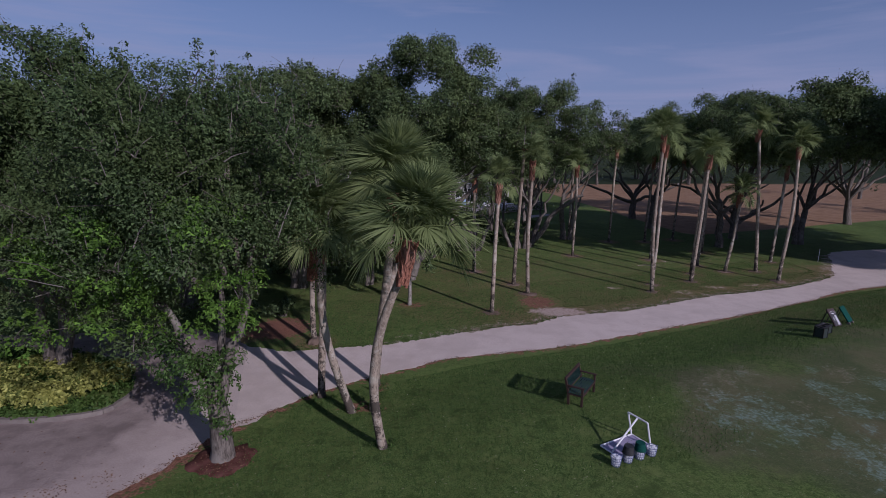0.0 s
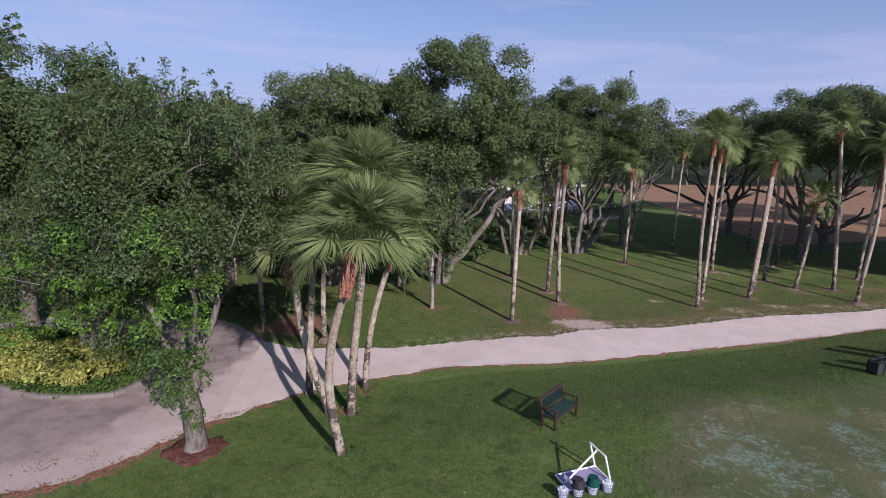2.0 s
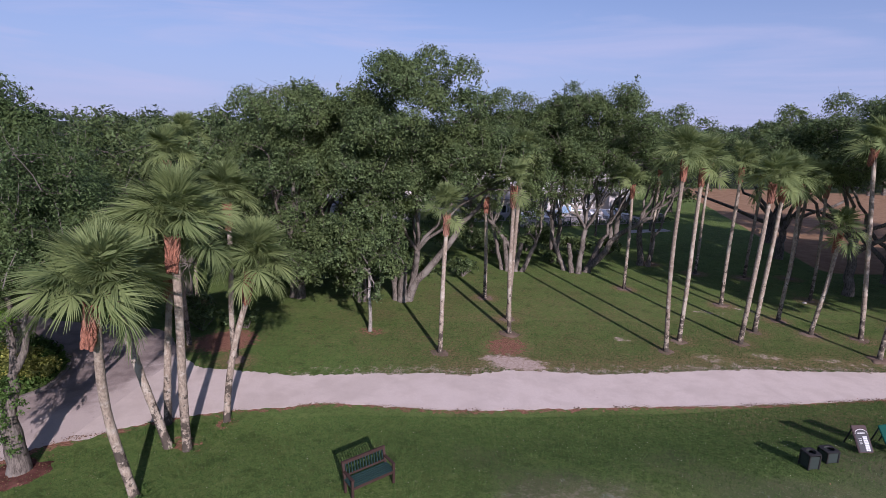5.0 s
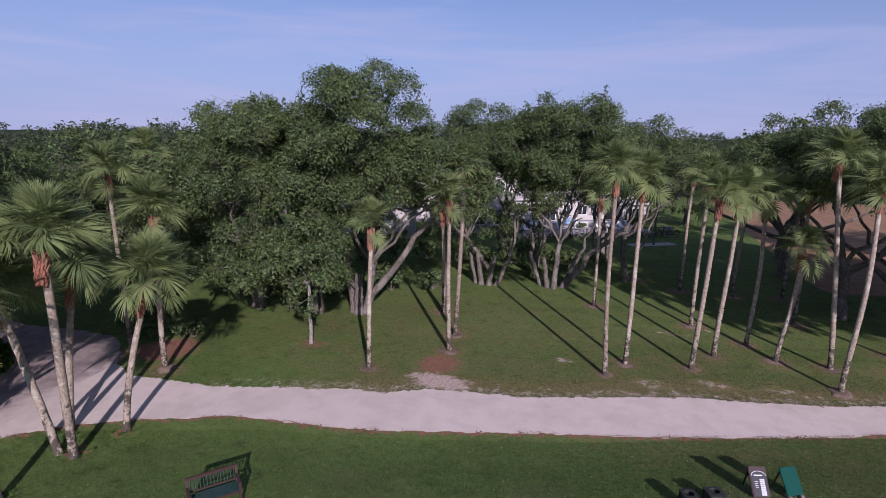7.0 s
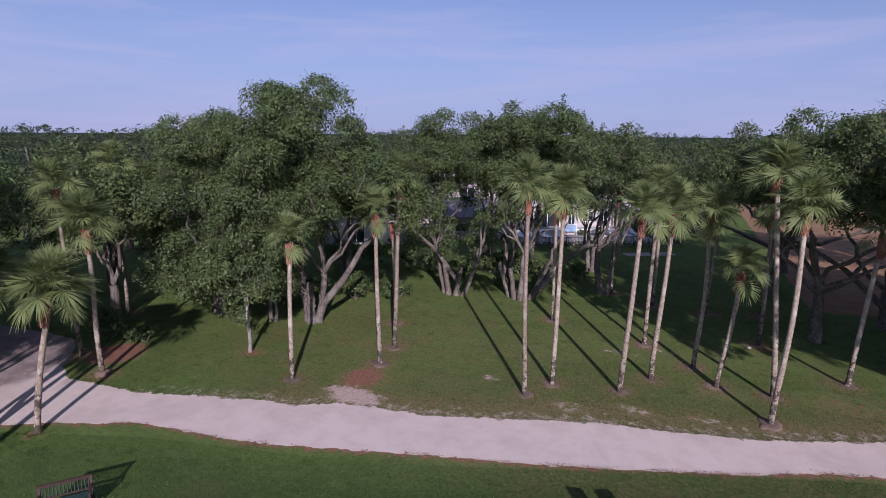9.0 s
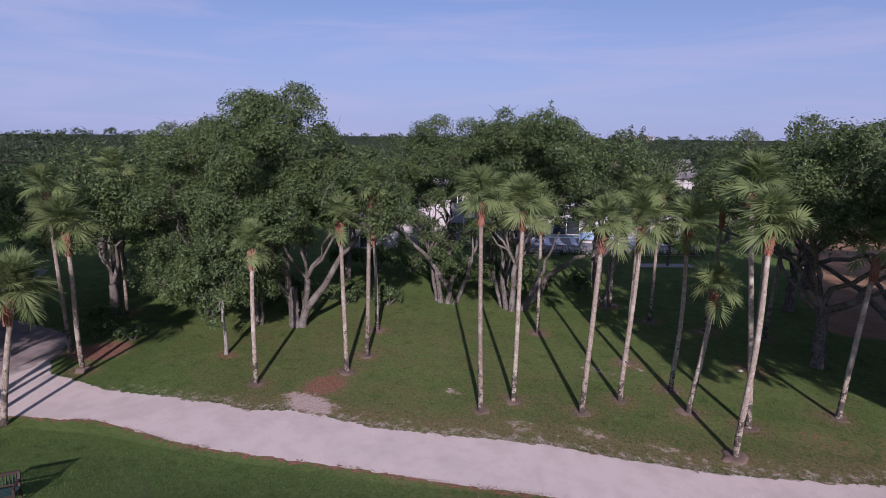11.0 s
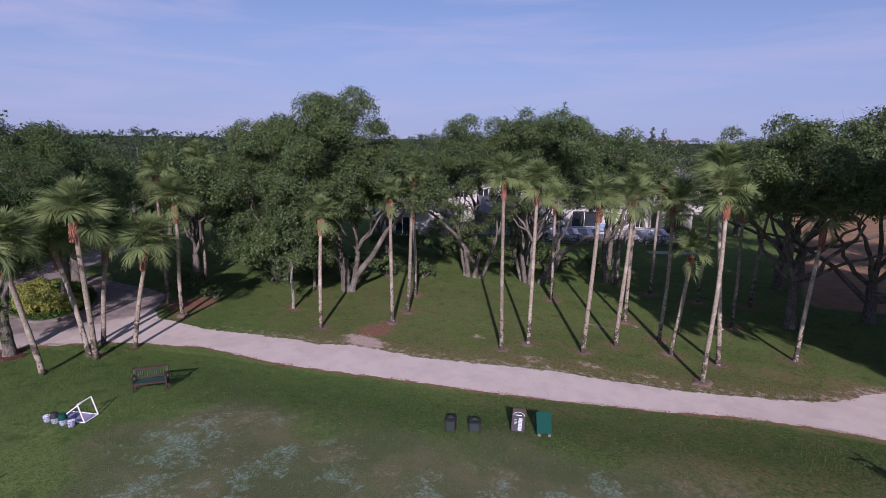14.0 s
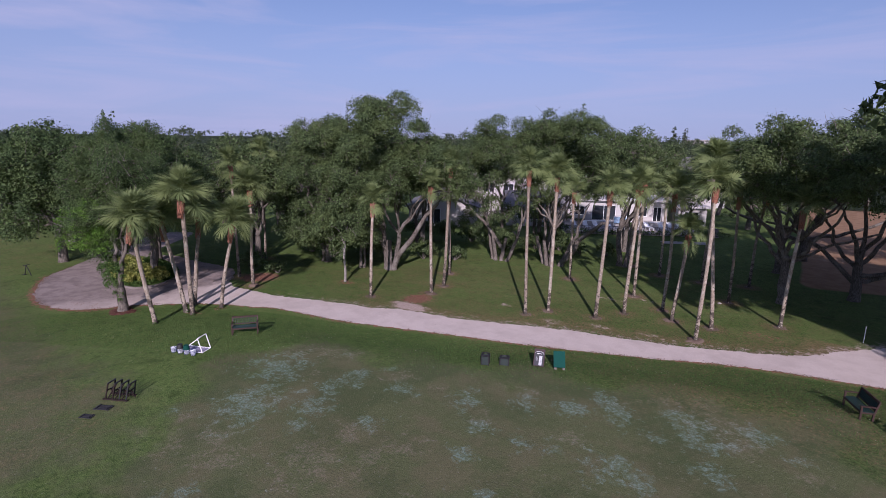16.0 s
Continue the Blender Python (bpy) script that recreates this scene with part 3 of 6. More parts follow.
    # bank_dark: how far the lawn below the path edge darkens towards +x
    for name, v in (("wood", np.clip(wood, 0, 1)), ("tee", tee), ("bank_dark", (0.55 * smooth(X, 5, 17) + 0.45 * smooth(X, 22, 30)) * (np.interp(X, EDGE_X, EDGE_Y) > Y)), ("teal", spots(TEAL_SPOTS + scatter[:24])), ("brown", spots(BROWN_SPOTS + scatter[24:])), ("sand", sand), ("litter", litter), ("dry", dry), ("field", field)):
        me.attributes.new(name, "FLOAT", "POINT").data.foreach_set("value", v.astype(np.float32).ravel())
    tagged(new("ground", me), "mown green lawn with worn sandy patches", "lawn", kind="structure")


build_ground()


def ragged(pts, amount):
    out = []
    for p in pts:
        a = noise.noise(Vector((p.x * 1.5, p.y * 1.5, 3))) * amount + noise.noise(Vector((p.x * 5, p.y * 5, 9))) * amount
        b = noise.noise(Vector((p.x * 1.5, p.y * 1.5, 31))) * amount + noise.noise(Vector((p.x * 5, p.y * 5, 17))) * amount
        out.append((p.x + a, p.y + b))
    return out


def slab(name, outline, z, thick, mat, hole=None):
    """A flat sheet with a turned-down edge, from an outline."""
    bm = bmesh.new()
    ring = [bm.verts.new((x, y, z)) for x, y in outline]
    edges = [bm.edges.new((ring[i], ring[(i + 1) % len(ring)])) for i in range(len(ring))]
    if hole:
        r2 = [bm.verts.new((x, y, z)) for x, y in hole]
        edges += [bm.edges.new((r2[i], r2[(i + 1) % len(r2)])) for i in range(len(r2))]
    bmesh.ops.triangle_fill(bm, edges=edges, use_beauty=True, normal=(0, 0, 1))
    rim = [e for e in bm.edges if len(e.link_faces) == 1]
    down = bmesh.ops.extrude_edge_only(bm, edges=rim)
    bmesh.ops.translate(bm, verts=[v for v in down["geom"] if isinstance(v, bmesh.types.BMVert)], vec=(0, 0, -thick))
    me = bpy.data.meshes.new(name)
    bm.to_mesh(me)
    bm.free()
    me.materials.append(mat)
    return me


path_outline = ragged(resample(PATH_LOW, 0.08), 0.085) + ragged(resample(PATH_HIGH, 0.08), 0.17)
tagged(new("path", slab("path", path_outline, 0.008, 0.04, M_SHELL)), "pale crushed shell cart path with ragged edges", "path", kind="structure")
island_line = [(p.x, p.y) for p in resample(ISLAND, 0.3, True)]
drive_outline = ragged(resample(DRIVE, 0.12, True), 0.14)
tagged(new("driveway", slab("driveway", drive_outline, 0.004, 0.04, M_ASPHALT, island_line)), "worn grey asphalt drive looping round a planted island", "driveway", kind="structure")


def build_soil_ring(x, y, rad, rise, mat, seed, label):
    """A low mound of bare soil with an uneven rim."""
    r = random.Random(seed)
    n, verts, faces = 28, [(0, 0, rise)], []
    for f, h in ((0.45, 1.0), (0.8, 0.75), (1.0, 0.15), (1.06, -0.6)):
        for i in range(n):
            a = 6.2832 * i / n
            q = rad * f * (1 + 0.4 * noise.noise(Vector((math.cos(a) * 1.4, math.sin(a) * 1.4, seed * 3.7))) + r.uniform(-0.03, 0.03) + 0.28 * noise.noise(Vector((math.cos(a) * 4, math.sin(a) * 5, seed))))
            verts.append((q * math.cos(a), q * math.sin(a), rise * h + r.uniform(-0.006, 0.006)))
    bm = bmesh.new()
    vs = [bm.verts.new(v) for v in verts]
    for i in range(n):
        j = (i + 1) % n
        bm.faces.new((vs[0], vs[1 + i], vs[1 + j]))
        for k in range(3):
            bm.faces.new((vs[1 + k * n + i], vs[1 + (k + 1) * n + i], vs[1 + (k + 1) * n + j], vs[1 + k * n + j]))
    me = bpy.data.meshes.new("soil_ring")
    bm.to_mesh(me)
    bm.free()
    me.materials.append(mat)
    me.polygons.foreach_set("use_smooth", np.ones(len(me.polygons), bool))
    ob = tagged(new("soil_ring", me), label, "soil", kind="structure")
    ob.matrix_basis = pose(x, y, hz(x, y))


M_SOIL = make_plain("pale_soil", (0.17, 0.122, 0.093), 0.95, 0.1, wear=0.9, scale=9)
M_MULCH = make_plain("red_brown_mulch", (0.105, 0.042, 0.033), 0.95, 0.1, wear=1.0, scale=22)
for i, p in enumerate(PALMS):
    if p[1] > 21 and i < 26:
        build_soil_ring(p[0], p[1], 0.36 + 0.16 * ((i * 7) % 5) / 4, {5: 0.2, 22: 0.07}.get(i, 0.03), M_SOIL, i + 1, "low ring of pale bare soil round a palm")
build_soil_ring(-5.82, 13.5, 0.86, 0.07, M_MULCH, 60, "round ring of red-brown mulch at the oak")


# ---- trees ----
def leaf_cloud(lobes, per_lobe, size, seed, clump=0.30, tri=False):
    """Rhombic leaf sprays over the shells of lobes given as rows (x, y, z, radius)."""
    r = np.random.RandomState(seed)
    C = []
    D = []
    for x, y, z, rad in lobes:
        n = max(8, int(per_lobe * rad * rad))
        k = max(4, n // 16)
        d = r.normal(size=(k, 3))
        d /= np.linalg.norm(d, axis=1)[:, None]
        d[:, 2] = np.where(d[:, 2] < -0.35, -d[:, 2], d[:, 2])
        rr = rad * (0.5 + 0.58 * r.rand(k) ** 0.7)
        cen = np.stack([x + d[:, 0] * rr, y + d[:, 1] * rr, z + d[:, 2] * rr * 0.82], -1)
        pick = r.randint(0, k, n)
        away = np.clip(r.normal(size=(n, 3)), -1.6, 1.6) * (0.55 + 0.8 * r.rand(k))[pick][:, None]
        along = (away * d[pick]).sum(1)[:, None] * d[pick]
        C.append(cen[pick] + (away - 0.5 * along) * clump * (0.5 + 0.5 * min(1, rad)))
        D.append(d[pick] + 0.35 * away)
    C, D = np.concatenate(C), np.concatenate(D)
    n = len(C)
    nrm = D * 1.0 + r.normal(size=(n, 3)) * 0.62 + np.array([0, 0, 0.3])
    nrm /= np.linalg.norm(nrm, axis=1)[:, None]
    u = np.cross(nrm, r.normal(size=(n, 3)))
    u /= np.linalg.norm(u, axis=1)[:, None] + 1e-9
    v = np.cross(nrm, u)
    L = size * (0.6 + 0.8 * r.rand(n))[:, None] / 2
    W = L * (0.42 + 0.25 * r.rand(n))[:, None]
    fold = nrm * L * 0.25
    if tri:
        verts = np.stack([C - u * L, C + u * L * 0.8 + v * W * 1.1, C + u * L - v * W * 0.9], 1).reshape(-1, 3)
        return verts, np.arange(3 * n).reshape(n, 3)
    verts = np.stack([C - u * L, C + v * W + fold, C + u * L, C - v * W + fold], 1).reshape(-1, 3)
    faces = np.arange(4 * n).reshape(n, 4)
    return verts, faces


def lobes_in(ellipsoids, count, seed, low=-0.5):
    r = np.random.RandomState(seed)
    out = []
    vol = np.array([e[3] * e[4] * e[5] for e in ellipsoids]) ** 0.75
    for e, n in zip(ellipsoids, np.maximum(3, (count * vol / vol.sum()).round().astype(int))):
        made = 0
        while made < n:
            d = r.normal(size=3)
            d /= np.linalg.norm(d)
            if d[2] < (-0.75 if e[2] < 5.6 else low):
                continue
            s = 0.45 + 0.58 * r.rand() ** 0.6
            rad = min(e[3], e[5]) * (0.125 + 0.15 * r.rand())
            out.append((e[0] + d[0] * e[3] * s * 0.88, e[1] + d[1] * e[4] * s * 0.88, e[2] + d[2] * e[5] * s * 0.9, rad))
            made += 1
    return out


def bend(a, b, sag, n, r, wob=0.12):
    """A crooked line from a to b that bows upwards by sag."""
    a, b = Vector(a), Vector(b)
    L = (b - a).length
    pts = []
    for i in range(n + 1):
        t = i / n
        p = a.lerp(b, t) + Vector((0, 0, sag * math.sin(math.pi * t)))
        if 0 < i < n:
            p += Vector((r.uniform(-1, 1), r.uniform(-1, 1), r.uniform(-0.6, 0.6))) * wob * min(1.5, L * 0.25)
        pts.append(p)
    return pts


M_TWIG = make_plain("pale_twigs", (0.19, 0.172, 0.155), 0.9, 0.1, wear=0.4, scale=4)


def build_oak(x, y, ellipsoids, stems, seed, lobes=42, limbs=(), per_lobe=420, size=0.22, mat=None, label="", fork=(2.2, 3.6), bare=4, upright=0, arms=10, spires=0, bark=None):
    """A live oak: stems (dx, dy, radius), limbs to the lobes of its crown, and the leaves."""
    r = random.Random(seed)
    tree = thing("oak_tree", pose(x, y, hz(x, y)), label or "spreading live oak with dark green leaves and grey bark", "tree", "live oaks")
    lob = lobes_in(ellipsoids, int(lobes * 1.65), seed)
    if size >= 0.19:
        lob = [(a, b, c, w * 1.35) for a, b, c, w in lob]
        per_lobe /= 1.6
    runs, tips, stem_runs, limb_runs, pale = [], [], [], [], []
    for dx, dy, rad in stems:
        zf = r.uniform(*fork)
        foot = Vector((dx * 0.55, dy * 0.55, -0.15))
        splay = 1.9 if len(stems) > 2 else 1.0
        rad *= 0.95 if len(stems) > 2 else 1.0
        foot.xy *= splay * 0.8 if splay > 1 else 1.0
        top = Vector((dx * splay, dy * splay, zf))
        pts = bend(foot, top, 0.0, 5, r, 0.04 if bark else 0.10)
        stem_runs.append((pts, [rad * (1.35 if i == 0 else 1.12 - 0.06 * i) for i in range(6)]))
        tips.append((top, rad * 0.8))
    mains = []
    n_main = min(arms, max(5, lobes // 6)) if arms else 0
    for k in range(n_main):
        lx, ly, lz, _ = lob[k * len(lob) // n_main]
        goal = Vector((lx * 0.68, ly * 0.68, zf + (lz - zf) * 0.72))
        st, sr = min(tips, key=lambda s: (s[0] - goal).length + r.uniform(0, 1.5))
        pts = bend(st, goal, r.uniform(-0.1, 0.5), 6, r, 0.19)
        limb_runs.append((pts, [sr * (0.62 - 0.06 * i) for i in range(7)]))
        mains.append((pts, sr * 0.35))
    for a, b, sag, rad in limbs:
        pts = bend(a, b, sag, 8, r, 0.14)
        limb_runs.append((pts, [rad * (1.1 - 0.075 * i) for i in range(9)]))
        mains.append((pts, rad * 0.4))
    nodes = [(p, min(w, 0.075)) for pts, w in mains for p in pts[2:]]
    core = sum((p for p, w in nodes), Vector()) / len(nodes)
    for lx, ly, lz, rad in sorted(lob, key=lambda q: (Vector(q[:3]) - core).length):
        goal = Vector((lx, ly, lz))
        at, w = min(nodes, key=lambda q: (q[0] - goal).length_squared * (1.0 if q[1] > 0.03 else 1.5))
        pts = bend(at, goal, 0.1, 4, r, 0.2)
        runs.append((pts, [w * (1 - 0.14 * i) for i in range(5)]))
        nodes += [(pts[2], max(0.02, w * 0.72)), (pts[4], max(0.014, w * 0.5))]
        for _ in range(3):
            tip = goal + Vector((r.gauss(0, 0.6), r.gauss(0, 0.6), r.gauss(0.35, 0.4))) * rad
            runs.append((bend(goal, tip, 0.05, 2, r, 0.2), [0.022, 0.015, 0.007]))
    for _ in range(lobes // 2):
        lx, ly, lz, rad = r.choice(lob)
        a = Vector((lx, ly, lz)) + Vector((r.gauss(0, 0.5), r.gauss(0, 0.5), 0)) * rad
        b = a + Vector((r.gauss(0, 0.55), r.gauss(0, 0.55), r.uniform(0.2, 1.3)))
        pale.append((bend(a, b, 0.05, 3, r, 0.2), [0.02, 0.016, 0.011, 0.005]))
    for _ in range(bare):
        lx, ly, lz, rad = r.choice(lob)
        a = Vector((lx, ly, lz))
        b = a + Vector((r.uniform(-1, 1), r.uniform(-1, 1), r.uniform(-0.1, 0.7))).normalized() * rad * 1.5
        pale.append((bend(a, b, 0.1, 4, r, 0.3), [0.024, 0.02, 0.015, 0.01, 0.005]))
    # long upright shoots above the crown
    high = sorted(lob, key=lambda q: -q[2])[: max(4, len(lob) // 3)]
    shoots = []
    for _ in range(spires):
        lx, ly, lz, rad = r.choice(high)
        a = Vector((lx + r.gauss(0, 0.3) * rad, ly + r.gauss(0, 0.3) * rad, lz + 0.3 * rad))
        b = a + Vector((r.gauss(0, 0.2), r.gauss(0, 0.2), r.uniform(0.6, 1.4)))
        pale.append((bend(a, b, 0, 3, r, 0.12), [0.016, 0.013, 0.009, 0.004]))
        shoots += [(*(a.lerp(b, f) + Vector((r.gauss(0, 0.1), r.gauss(0, 0.1), 0))), 0.36 - 0.24 * f) for f in (0.0, 0.2, 0.4, 0.6, 0.8, 1.0)]
    for _ in range(upright):
        lx, ly, lz, rad = r.choice(lob)
        a = Vector((lx + r.gauss(0, 0.5) * rad, ly + r.gauss(0, 0.5) * rad, lz + r.uniform(-0.3, 0.5) * rad))
        b = a + Vector((r.gauss(0, 0.2), r.gauss(0, 0.2), r.uniform(0.4, 1.0)))
        pale.append((bend(a, b, 0, 3, r, 0.12), [0.011, 0.009, 0.007, 0.003]))
        shoots += [(*a.lerp(b, f), r.uniform(0.09, 0.2)) for f in (0.4, 0.7, 1.0)]
    for name, rows in (("trunk", stem_runs), ("limb", limb_runs)):
        for row in rows:
            part(name, tubes_mesh(name, [row], bark or M_BARK, 9), None, tree)
    part("branchwork", tubes_mesh("branchwork", runs, M_BARK, 3), None, tree)["kind"] = "stuff"
    part("dead_wood", tubes_mesh("dead_wood", pale, M_TWIG, 3), None, tree, "pale grey bare twigs")["kind"] = "stuff"
    v, q = leaf_cloud(lob, per_lobe * (1.28 if size < 0.18 else 1.12), size * 1.04, seed + 1, clump=0.25 if size < 0.15 else 0.29, tri=True)
    if shoots:
        v2, q2 = leaf_cloud(shoots, per_lobe * 1.3, size, seed + 2, clump=0.09, tri=True)
        v, q = np.concatenate([v, v2]), np.concatenate([q, q2 + len(v)])
    part("crown", mesh_from("crown", v, q, mat or M_OAK), None, tree)
    return tree


BIG = "tall spreading live oak with dark green crown and pale limbs"
# by the drive
near_oak = build_oak(-5.82, 13.55, [(-0.9, 0.9, 7.0, 3.9, 3.6, 3.6), (-3.8, 3.4, 6.0, 3.6, 3.4, 3.6), (-3.6, 0.2, 5.0, 3.0, 2.4, 2.8), (1.5, 1.0, 5.5, 1.9, 1.8, 1.6), (1.3, 0.4, 8.4, 1.8, 1.8, 2.0)], [(0.0, 0.0, 0.29)], 11,
          lobes=150, per_lobe=1380, size=0.08, upright=300, spires=26, mat=M_OAK_DARK, label="leaning live oak with ivied trunk in a mulch ring",
          fork=(2.2, 2.3), arms=0, limbs=[((-0.03, 0, 1.9), (-1.5, 0.4, 4.4), 0.05, 0.16), ((-1.5, 0.4, 4.3), (-3.7, 2.6, 5.8), 0.2, 0.09), ((-1.5, 0.4, 4.3), (-3.4, 0.0, 5.0), 0.2, 0.08), ((0.02, 0.05, 2.0), (0.25, 0.4, 5.4), 0.0, 0.12), ((0.06, 0.0, 1.8), (0.85, 0.3, 5.0), -0.1, 0.15), ((0.25, 0.4, 5.3), (-0.6, 1.2, 7.6), 0.0, 0.07), ((0.85, 0.3, 4.9), (1.2, 1.2, 7.4), 0.0, 0.08)])
rb = random.Random(64)
young = [(rb.uniform(-3.8, 1.4), rb.uniform(-2.3, -0.4), rb.uniform(3.9, 7.2), rb.uniform(0.18, 0.5)) for _ in range(58)]
v, q = leaf_cloud(young, 1300, 0.095, 65, clump=0.16, tri=True)
part("young_foliage", mesh_from("young_foliage", v, q, M_OAK_BRIGHT), None, near_oak, "bright fresh green leaves")
ivy = [(-0.15, -0.25, 1.3, 0.34), (-0.1, -0.1, 0.9, 0.2), (-0.35, -0.3, 1.9, 0.5), (-0.9, -0.35, 2.4, 0.62), (0.05, -0.1, 2.3, 0.42), (-1.5, -0.3, 2.7, 0.7), (-0.5, -0.2, 2.9, 0.6), (-2.1, -0.2, 3.0, 0.7), (-1.2, -0.5, 1.9, 0.42), (0.2, 0.0, 3.0, 0.45), (-2.7, 0.0, 3.3, 0.7)]
ivy = [(0.62 * a + 0.22, b, c, w * 0.9) for a, b, c, w in ivy]
v, q = leaf_cloud(ivy, 1500, 0.105, 66, clump=0.17, tri=True)
part("ivy", mesh_from("ivy", v, q, M_IVY), None, near_oak, "glossy green ivy leaves")
build_oak(-13.6, 18.0, [(0.8, -0.2, 7.4, 5.0, 4.6, 4.4), (-3.5, 0.5, 6.8, 4.0, 4.0, 4.0), (2.2, -1.6, 4.6, 3.0, 2.6, 2.4), (-3.6, -0.4, 4.6, 3.6, 2.4, 2.0), (-6.4, -0.4, 5.2, 3.6, 2.8, 3.0), (0.6, -1.4, 10.1, 2.5, 2.2, 2.8)], [(0.2, 0.6, 0.26), (-0.8, 0.8, 0.2)], 12, lobes=116, per_lobe=1080, size=0.108, upright=220, spires=26, mat=M_OAK_DARK,
          label="dense live oak on the planted island by the drive")
build_oak(-19.4, 20.6, [(0, 0, 7.6, 5.0, 5.0, 4.2)], [(0.3, 0.2, 0.36)], 13, lobes=44, per_lobe=429, size=0.19, upright=30, mat=M_OAK_DARK)
build_oak(-24.6, 14.6, [(0, 0, 7.4, 5.6, 5.0, 4.2), (1.6, -1.6, 3.8, 5.2, 3.4, 2.7)], [(0.3, 0.2, 0.36)], 47, lobes=88, per_lobe=520, size=0.2, upright=40, mat=M_OAK_DARK)
build_oak(-33.5, 17.5, [(0, 0, 7.2, 6.0, 5.6, 4.4), (0, 0, 4.0, 5.0, 4.6, 2.2)], [(0.3, 0.2, 0.36)], 48, lobes=56, per_lobe=300, size=0.26, mat=M_OAK_DARK)
build_oak(-13.2, 27.4, [(0, 0, 6.6, 4.6, 4.4, 3.6)], [(0.4, -0.2, 0.3), (-0.5, 0.3, 0.24)], 14, lobes=44, per_lobe=429, size=0.19, upright=30)
build_oak(-20.5, 31.0, [(0, 0, 7.2, 5.4, 5.0, 4.0)], [(0.4, -0.2, 0.34)], 15, lobes=44, per_lobe=294, size=0.22)
# the grove beyond the path
build_oak(-8.3, 31.4, [(0, 0, 8.9, 5.2, 4.4, 4.6), (2.0, -0.6, 11.2, 2.8, 2.6, 2.0), (0.4, -2.2, 4.6, 5.0, 3.2, 3.2), (-3.0, 0.4, 4.4, 3.4, 3.2, 2.8)], [(0.3, 0.2, 0.3), (-0.5, 0.1, 0.24)], 16, lobes=68, per_lobe=709, size=0.144, upright=30)
build_oak(-1.38, 28.15, [(-0.8, 0.2, 4.5, 2.9, 2.4, 2.5), (0.5, -0.1, 3.0, 1.7, 1.5, 1.3), (-3.4, 0.4, 3.6, 3.0, 2.0, 2.4)], [(0.0, 0.1, 0.095)], 17, lobes=40, per_lobe=806, size=0.165, upright=60, label="slender young oak with a pale lower trunk", fork=(3.2, 3.4), bark=M_PALE_BARK)
build_oak(-4.25, 32.2, [(-0.8, -1.2, 4.9, 5.0, 3.4, 3.4), (-1.2, -2.6, 3.1, 4.4, 2.0, 1.8)], [(0.0, 0.1, 0.13), (0.4, 0.3, 0.1)], 18, lobes=44, per_lobe=709, size=0.136, upright=30)
build_oak(-1.95, 33.55, [(1.6, -1.8, 11.0, 4.2, 4.0, 3.9), (-2.2, -0.6, 8.6, 6.2, 4.8, 4.4), (4.8, -0.2, 8.0, 4.6, 4.0, 3.6), (-0.6, 2.4, 7.4, 5.0, 3.6, 3.4), (0.2, -1.2, 6.2, 3.6, 2.6, 2.3)], [(-0.45, 0.1, 0.26), (0.1, -0.1, 0.30), (0.45, 0.2, 0.24)], 19,
          lobes=142, per_lobe=960, size=0.135, upright=130, label=BIG, bare=40, limbs=[((0.5, 0.1, 0.3), (4.6, 1.2, 6.2), 0.5, 0.24), ((0.2, 0, 1.0), (-3.6, -1.2, 5.6), 0.4, 0.16)])
build_oak(2.75, 43.4, [(0.2, 1.6, 9.2, 5.2, 4.6, 4.6), (-3.6, 0.4, 8.8, 4.6, 3.8, 3.4), (-0.2, 2.0, 4.2, 3.6, 2.2, 2.0), (-3.0, -0.6, 5.2, 2.6, 1.8, 1.6), (-0.4, -1.4, 5.0, 4.0, 2.2, 2.6)], [(-0.9, 0.2, 0.17), (-0.3, -0.1, 0.2), (0.35, 0.1, 0.2), (0.9, 0.3, 0.18)], 20, lobes=62, per_lobe=702, size=0.143, upright=30, label="many-stemmed live oak with grey trunks and dark crown", bare=12, limbs=[((0.3, 0.1, 1.2), (-4.6, -2.0, 6.0), 0.8, 0.16), ((-4.0, -1.8, 5.6), (-2.0, -3.2, 7.2), 0.3, 0.06), ((-3.2, -1.4, 5.2), (-0.8, -2.6, 6.4), 0.9, 0.05)])
build_oak(7.4, 45.2, [(0.4, 0.8, 9.8, 5.4, 4.8, 4.5), (2.2, 0.2, 7.2, 4.0, 3.2, 2.6), (-1.2, -1.2, 6.0, 3.6, 2.2, 2.2)], [(-1.0, 0.3, 0.2), (-0.3, -0.2, 0.2), (0.3, -0.3, 0.22), (0.9, 0.5, 0.26)], 21, lobes=62, per_lobe=702, size=0.143, upright=30, label="many-stemmed live oak with grey trunks and dark crown", bare=12, limbs=[((0.8, 0.4, 0.2), (5.2, 0.4, 4.6), 0.7, 0.24)])
build_oak(5.4, 47.8, [(0.2, 1.4, 9.0, 5.0, 4.0, 4.2), (-1.0, 1.0, 4.4, 3.4, 2.2, 2.0)], [(0.2, 0.2, 0.2), (-0.4, 0.2, 0.18)], 22, lobes=40, per_lobe=336, size=0.22)
build_oak(12.4, 49.6, [(0.2, 0, 9.3, 5.2, 4.2, 3.7), (2.6, 0.6, 8.0, 3.2, 3.0, 2.6), (1.6, -2.4, 9.6, 3.6, 3.0, 3.0)], [(-0.6, 0.2, 0.24), (0.5, 0.1, 0.2)], 23, lobes=46, per_lobe=360, size=0.155, bare=24, label="thin-crowned live oak with bare twigs")
